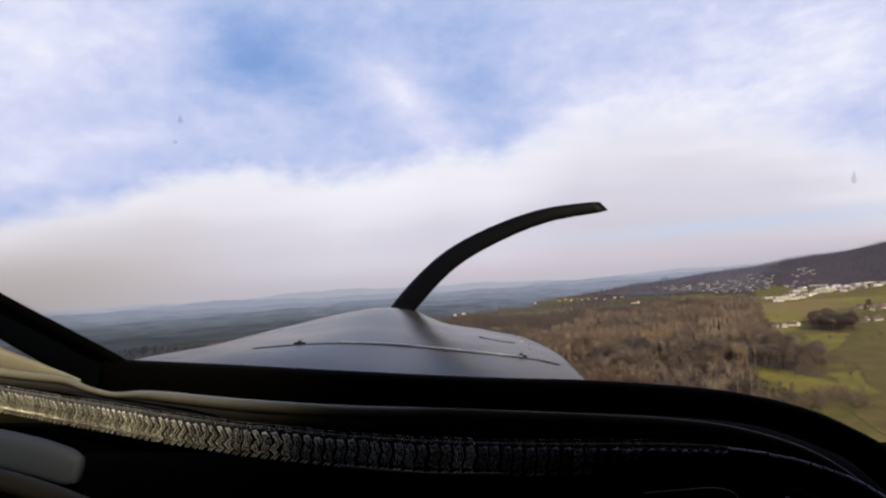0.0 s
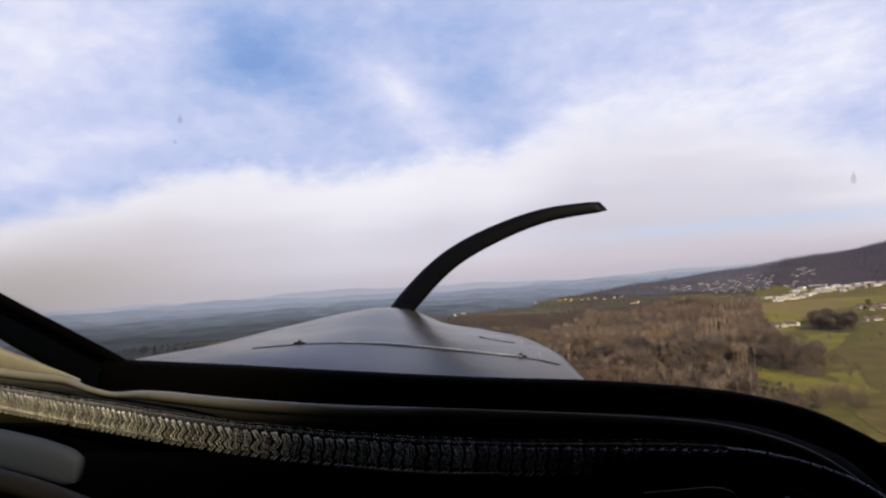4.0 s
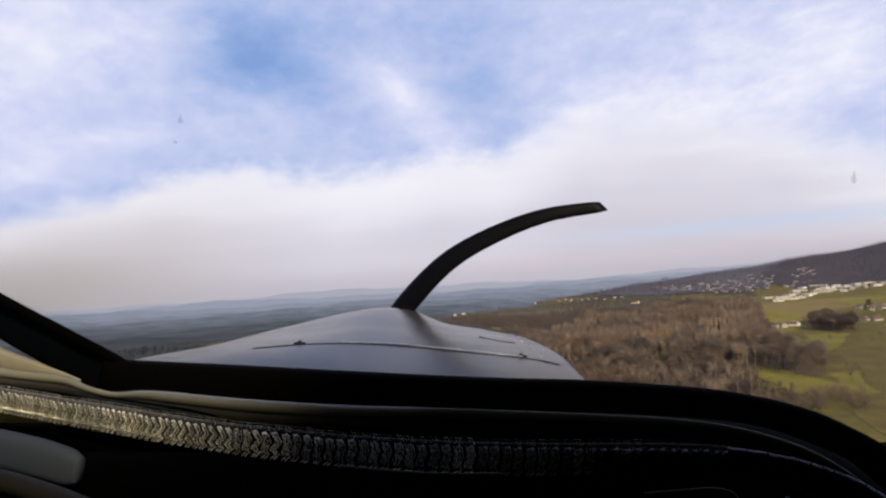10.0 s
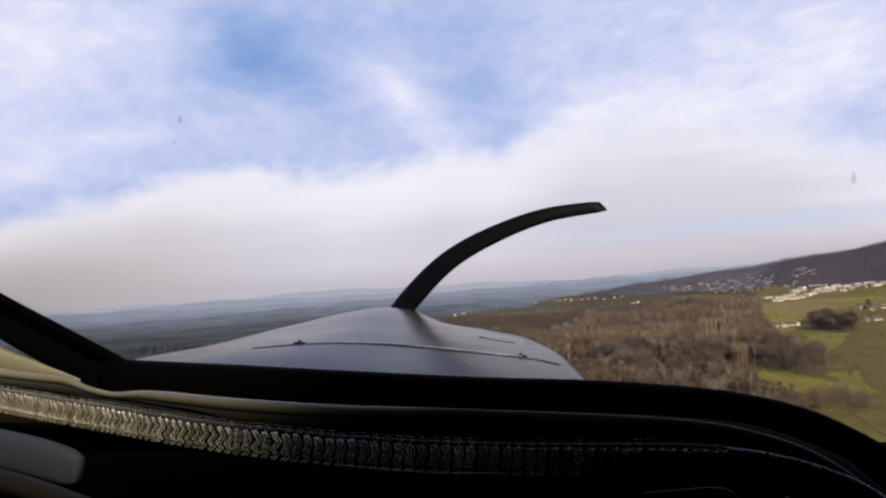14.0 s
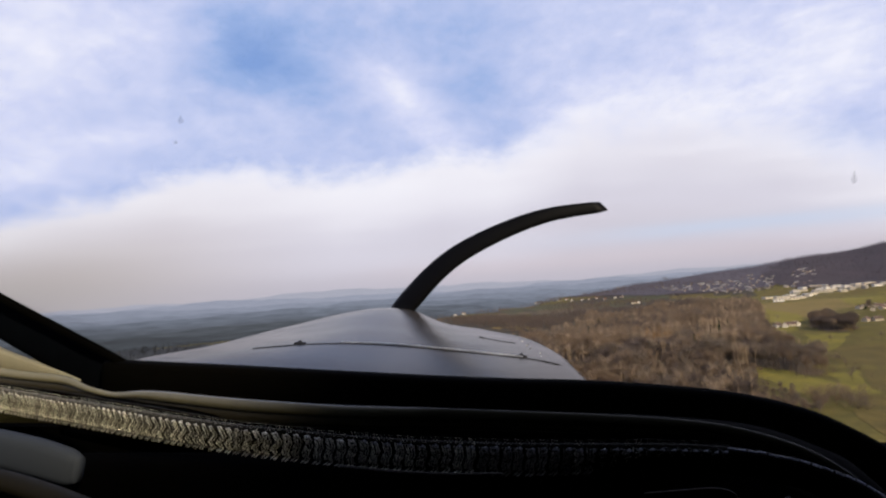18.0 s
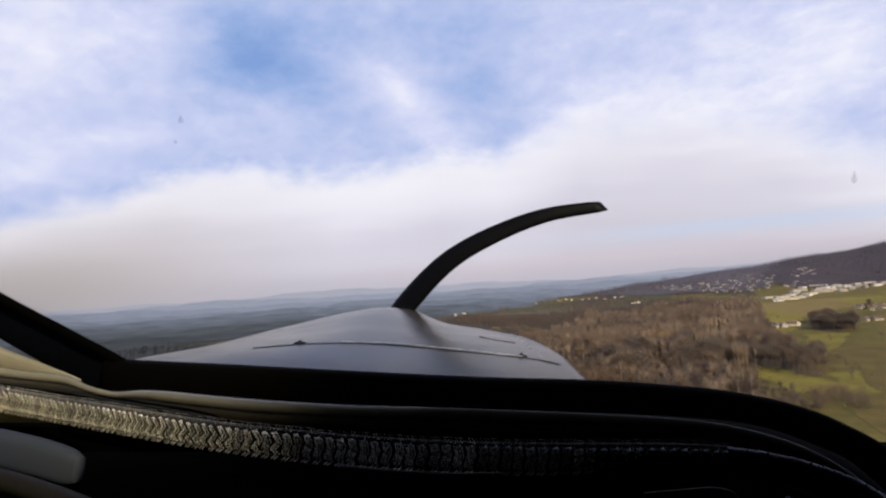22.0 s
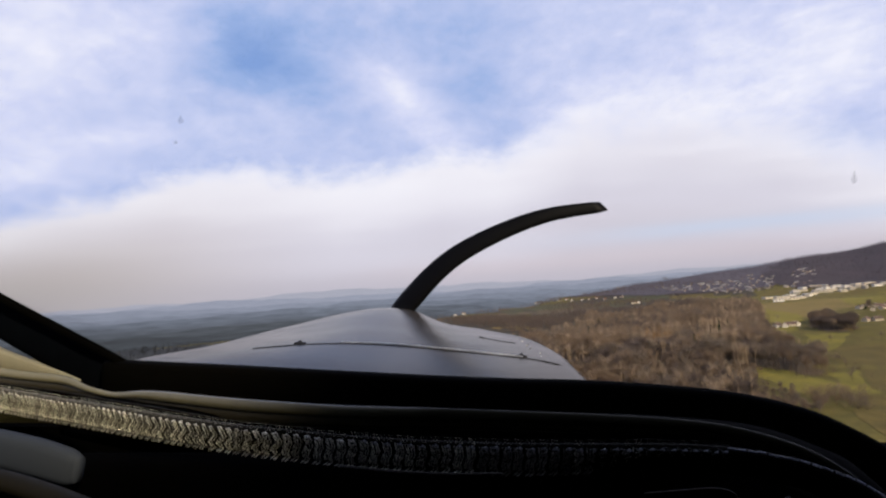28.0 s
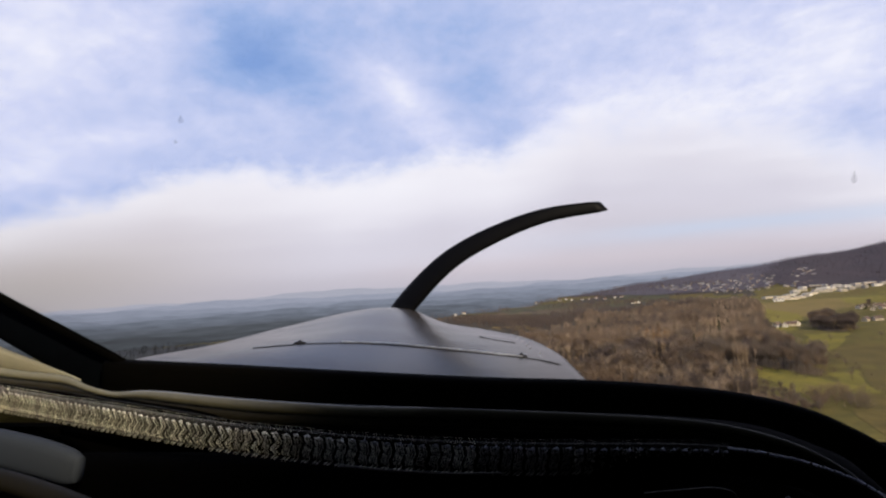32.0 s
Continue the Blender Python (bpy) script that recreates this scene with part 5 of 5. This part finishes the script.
def stitch(seed, stuff, sway):
    """One rib of the braid: three wires side by side in a zigzag of short grains, with slanted tails below."""
    bm = bmesh.new()
    rng = random.Random(seed)

    def strand(a, b, r, flat=0.8):
        a, b = Vector(a), Vector(b)
        m = Matrix.Translation((a + b) / 2) @ (b - a).to_track_quat("Z", "Y").to_matrix().to_4x4()
        bmesh.ops.create_uvsphere(bm, u_segments=6, v_segments=4, radius=1.0, matrix=m @ Matrix.Diagonal((r, r * flat, (b - a).length * 0.56, 1)))

    # the dark mesh over the knot, caught by the light here and there
    for row in range(3):
        for k in (-1, 0, 1):
            x, z = 0.0012 * (k + 0.5 * (row % 2)) + rng.uniform(-0.0002, 0.0002), 0.0054 + 0.0007 * row
            strand((x - 0.00012, -0.0018 + 0.0003 * row, z), (x + 0.00012, -0.0018 + 0.0003 * row, z - 0.0002), 0.00017)
    # three wires side by side in a zigzag, each leg of two or three short grains, and the slanted tails below
    legs = ((0.0041, 0.0012, -0.0006, 0.0010), (0.0012, -0.0018, 0.0010, -0.0007), (-0.0018, -0.0034, -0.0006, 0.0006))
    for z0, z1, x0, x1 in legs:
        n = (3 if z0 - z1 > 0.002 else 2) + (sway < 1)
        x0, x1 = x0 * sway, x1 * sway
        for wire in (-0.00100, 0.0, 0.00100) if sway > 1 else (-0.00125, -0.00042, 0.00042, 0.00125):
            y, shift = -0.0030 + 0.0004 * abs(wire) / 0.00100, 0.22 * wire / 0.00100
            for i in range(n):
                f0, f1 = (i + 0.10 + shift) / n, (i + 0.90 + shift) / n
                j, k = rng.uniform(-0.00010, 0.00010) / sway, rng.uniform(-0.0003, 0.0002) / sway
                strand((wire + j + x0 + (x1 - x0) * f0, y + k, z0 + (z1 - z0) * f0), (wire + j + x0 + (x1 - x0) * f1, y + k, z0 + (z1 - z0) * f1), rng.uniform(0.00023, 0.00033))
    for x in (-0.0008, 0.0006):
        strand((x + 0.0010, -0.0030, -0.0036), (x - 0.0008, -0.0031, -0.0052), 0.00028)
    return data_of("stitch", bm, stuff, True)


def knot_mesh(stuff):
    """The bright loop of wire at the head of a rib."""
    bm = bmesh.new()
    for x, z, r in ((0.0003, 0.0047, 0.00040), (0.0010, 0.0043, 0.00032), (-0.0006, 0.0044, 0.00026)):
        bmesh.ops.create_uvsphere(bm, u_segments=8, v_segments=5, radius=1.0, matrix=pose(x, -0.0037, z, 0, 25, 0) @ Matrix.Diagonal((r * 0.8, r, r * 1.4, 1)))
    return data_of("knot", bm, stuff, True)


def bead():
    """Where the trim turns away, a close row of small knots."""
    bm = bmesh.new()
    for x in (-0.0013, 0.0, 0.0013):
        bmesh.ops.create_uvsphere(bm, u_segments=8, v_segments=5, radius=1.0, matrix=pose(x, -0.0019, 0.0051, 0, 20, 0) @ Matrix.Diagonal((0.00042, 0.0006, 0.0005, 1)))
    return data_of("bead", bm, M["bead"], True)


# lit and dim copies of knot and stitch, for the painted falloff
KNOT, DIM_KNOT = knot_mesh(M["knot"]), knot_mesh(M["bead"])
STITCHES, BEAD = [[stitch(k, M[stuff], sway) for k in range(4)] for stuff, sway in (("braid", 1.6), ("braid_dim", 0.6), ("braid_shade", 0.45), ("braid_deep", 0.45))], bead()
line = spline(TRIM, 600)
run, last, made = 0.0, line[0], 0
for q, r in zip(line, line[1:]):
    run += (q - last).length
    last = q
    closer = 0.54 + 0.46 * min(1.0, max(0.0, (q.x + 0.19) / 0.13))
    if run >= 0.0041 * closer:
        run = 0.0
        way = (r - q).normalized()
        out = Vector((0, 0, 1)).cross(way).normalized()
        # the ribs are rolled over round their knots to darken rightward; farther on the knots alone show
        roll = 32.0 * min(1.0, max(0.0, (q.x - 0.03) / 0.06))
        knot = Matrix.Translation((0, -0.0025, 0.0046))
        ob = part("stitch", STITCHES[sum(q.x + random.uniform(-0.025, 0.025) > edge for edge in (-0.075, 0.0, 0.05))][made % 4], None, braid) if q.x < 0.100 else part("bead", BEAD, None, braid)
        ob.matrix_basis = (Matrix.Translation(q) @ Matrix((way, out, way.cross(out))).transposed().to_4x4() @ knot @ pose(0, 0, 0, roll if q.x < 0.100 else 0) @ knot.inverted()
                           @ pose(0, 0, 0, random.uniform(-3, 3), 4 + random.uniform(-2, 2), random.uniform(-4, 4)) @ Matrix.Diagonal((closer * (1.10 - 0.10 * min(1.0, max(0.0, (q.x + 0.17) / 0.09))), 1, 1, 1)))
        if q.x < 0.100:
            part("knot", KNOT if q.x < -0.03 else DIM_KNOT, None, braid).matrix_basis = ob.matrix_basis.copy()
        made += 1

part("edge_cord", sweep([(-0.0359, 0.2120, -0.0747), (-0.0161, 0.2080, -0.0752), (0.0030, 0.2060, -0.0754), (0.0201, 0.2060, -0.0752)], oval(0.0004, 0.0004, 6), 6), M["brown_cord"], plane, "thin brown cord below the braid", True)
part("cable", sweep([(0.0655, 0.2000, -0.0795), (0.0784, 0.2000, -0.0784), (0.0879, 0.2000, -0.0778), (0.0942, 0.2000, -0.0791), (0.0968, 0.2000, -0.0826)], oval(0.0002, 0.0002, 6), 6), M["brown_cord"], plane, "thin dark cable", True)
knob = bmesh.new()
bmesh.ops.create_uvsphere(knob, u_segments=12, v_segments=8, radius=0.0010, matrix=Matrix.Translation((0.1124, 0.2000, -0.0815)))
part("knob", knob, M["gap"], plane, "small dark metal knob", True)

# windscreen pane and insect specks on it
bm = bmesh.new()
rows = []
for k in range(9):
    f = k / 8
    rows.append([bm.verts.new((-0.66 + 1.32 * j / 16, 0.62 - 0.42 * f - 0.10 * ((j - 8) / 8) ** 2, -0.18 + 0.66 * f)) for j in range(17)])
for r0, r1 in zip(rows, rows[1:]):
    for j in range(16):
        bm.faces.new((r0[j], r0[j + 1], r1[j + 1], r1[j]))
pane = part("windscreen", bm, M["glass"], plane, "clear acrylic windscreen with a few specks", True)
pane.visible_shadow = False
for at, sx, sz in (((-0.1968, 0.4600, 0.0965), 0.0020, 0.0024), ((0.2943, 0.4400, 0.0506), 0.0019, 0.0036), ((-0.1919, 0.4400, 0.0765), 0.0012, 0.0012)):
    bm = bmesh.new()
    bmesh.ops.create_icosphere(bm, subdivisions=2, radius=1.0)
    for v in bm.verts:
        v.co = v.co * (1 + 0.5 * noise.noise(v.co * 2.3))
        v.co.z *= 1.0 + 0.6 * max(0, v.co.z)
        v.co = Vector((v.co.x * sx * (1 - 0.35 * v.co.z), v.co.y * 0.0006, v.co.z * sz))
    part("insect_speck", bm, M["bug"], pane).matrix_basis = Matrix.Translation(at)

# unseen cabin shell, added behind and beside the eye to shade the cockpit
shell = M["vinyl"]
# roof pieces leave a gap sized to drop a sun patch on the left trim
part("cabin_roof", box(-0.62, 0.20, -1.7, 0.12, 0.66, 0.69), shell, plane, "unseen roof piece shading the cabin")
part("cabin_roof", box(0.20, 0.62, -1.7, -0.84, 0.66, 0.69), shell, plane, "unseen roof piece shading the cabin")
part("cabin_roof", box(0.20, 0.62, -0.31, 0.12, 0.66, 0.69), shell, plane, "unseen roof piece shading the cabin")
part("cabin_roof", box(0.605, 0.62, -0.84, -0.31, 0.66, 0.69), shell, plane, "unseen roof piece shading the cabin")
part("rear_bulkhead", box(-0.62, 0.62, -1.73, -1.7, -0.65, 0.69), shell, plane, "dark rear cabin wall")
part("cabin_floor", box(-0.62, 0.62, -1.7, 0.66, -0.68, -0.65), shell, plane, "dark cabin floor")
part("cabin_side", box(-0.65, -0.62, -1.7, -0.15, -0.65, 0.66), shell, plane, "dark cabin side wall")
side = part("cabin_side", box(0.62, 0.65, -1.7, 0.30, -0.65, -0.02), shell, plane, "dark cabin side wall")
part("cabin_side", box(-0.65, -0.62, -0.15, 0.30, -0.65, -0.10), shell, plane, "dark cabin side wall")
for x in (-0.65, 0.62):
    part("cabin_side", box(x, x + 0.03, 0.30, 0.66, -0.65, -0.16), shell, plane, "dark cabin side wall")
# added out of view to keep side sun off the right of the trim
part("window_post", box(0.62, 0.65, -1.70, 0.20, -0.018, 0.66), shell, plane, "unseen right wall blocking the sun")
part("firewall", box(-0.62, 0.62, 0.66, 0.70, -0.68, -0.22), shell, plane, "dark firewall")
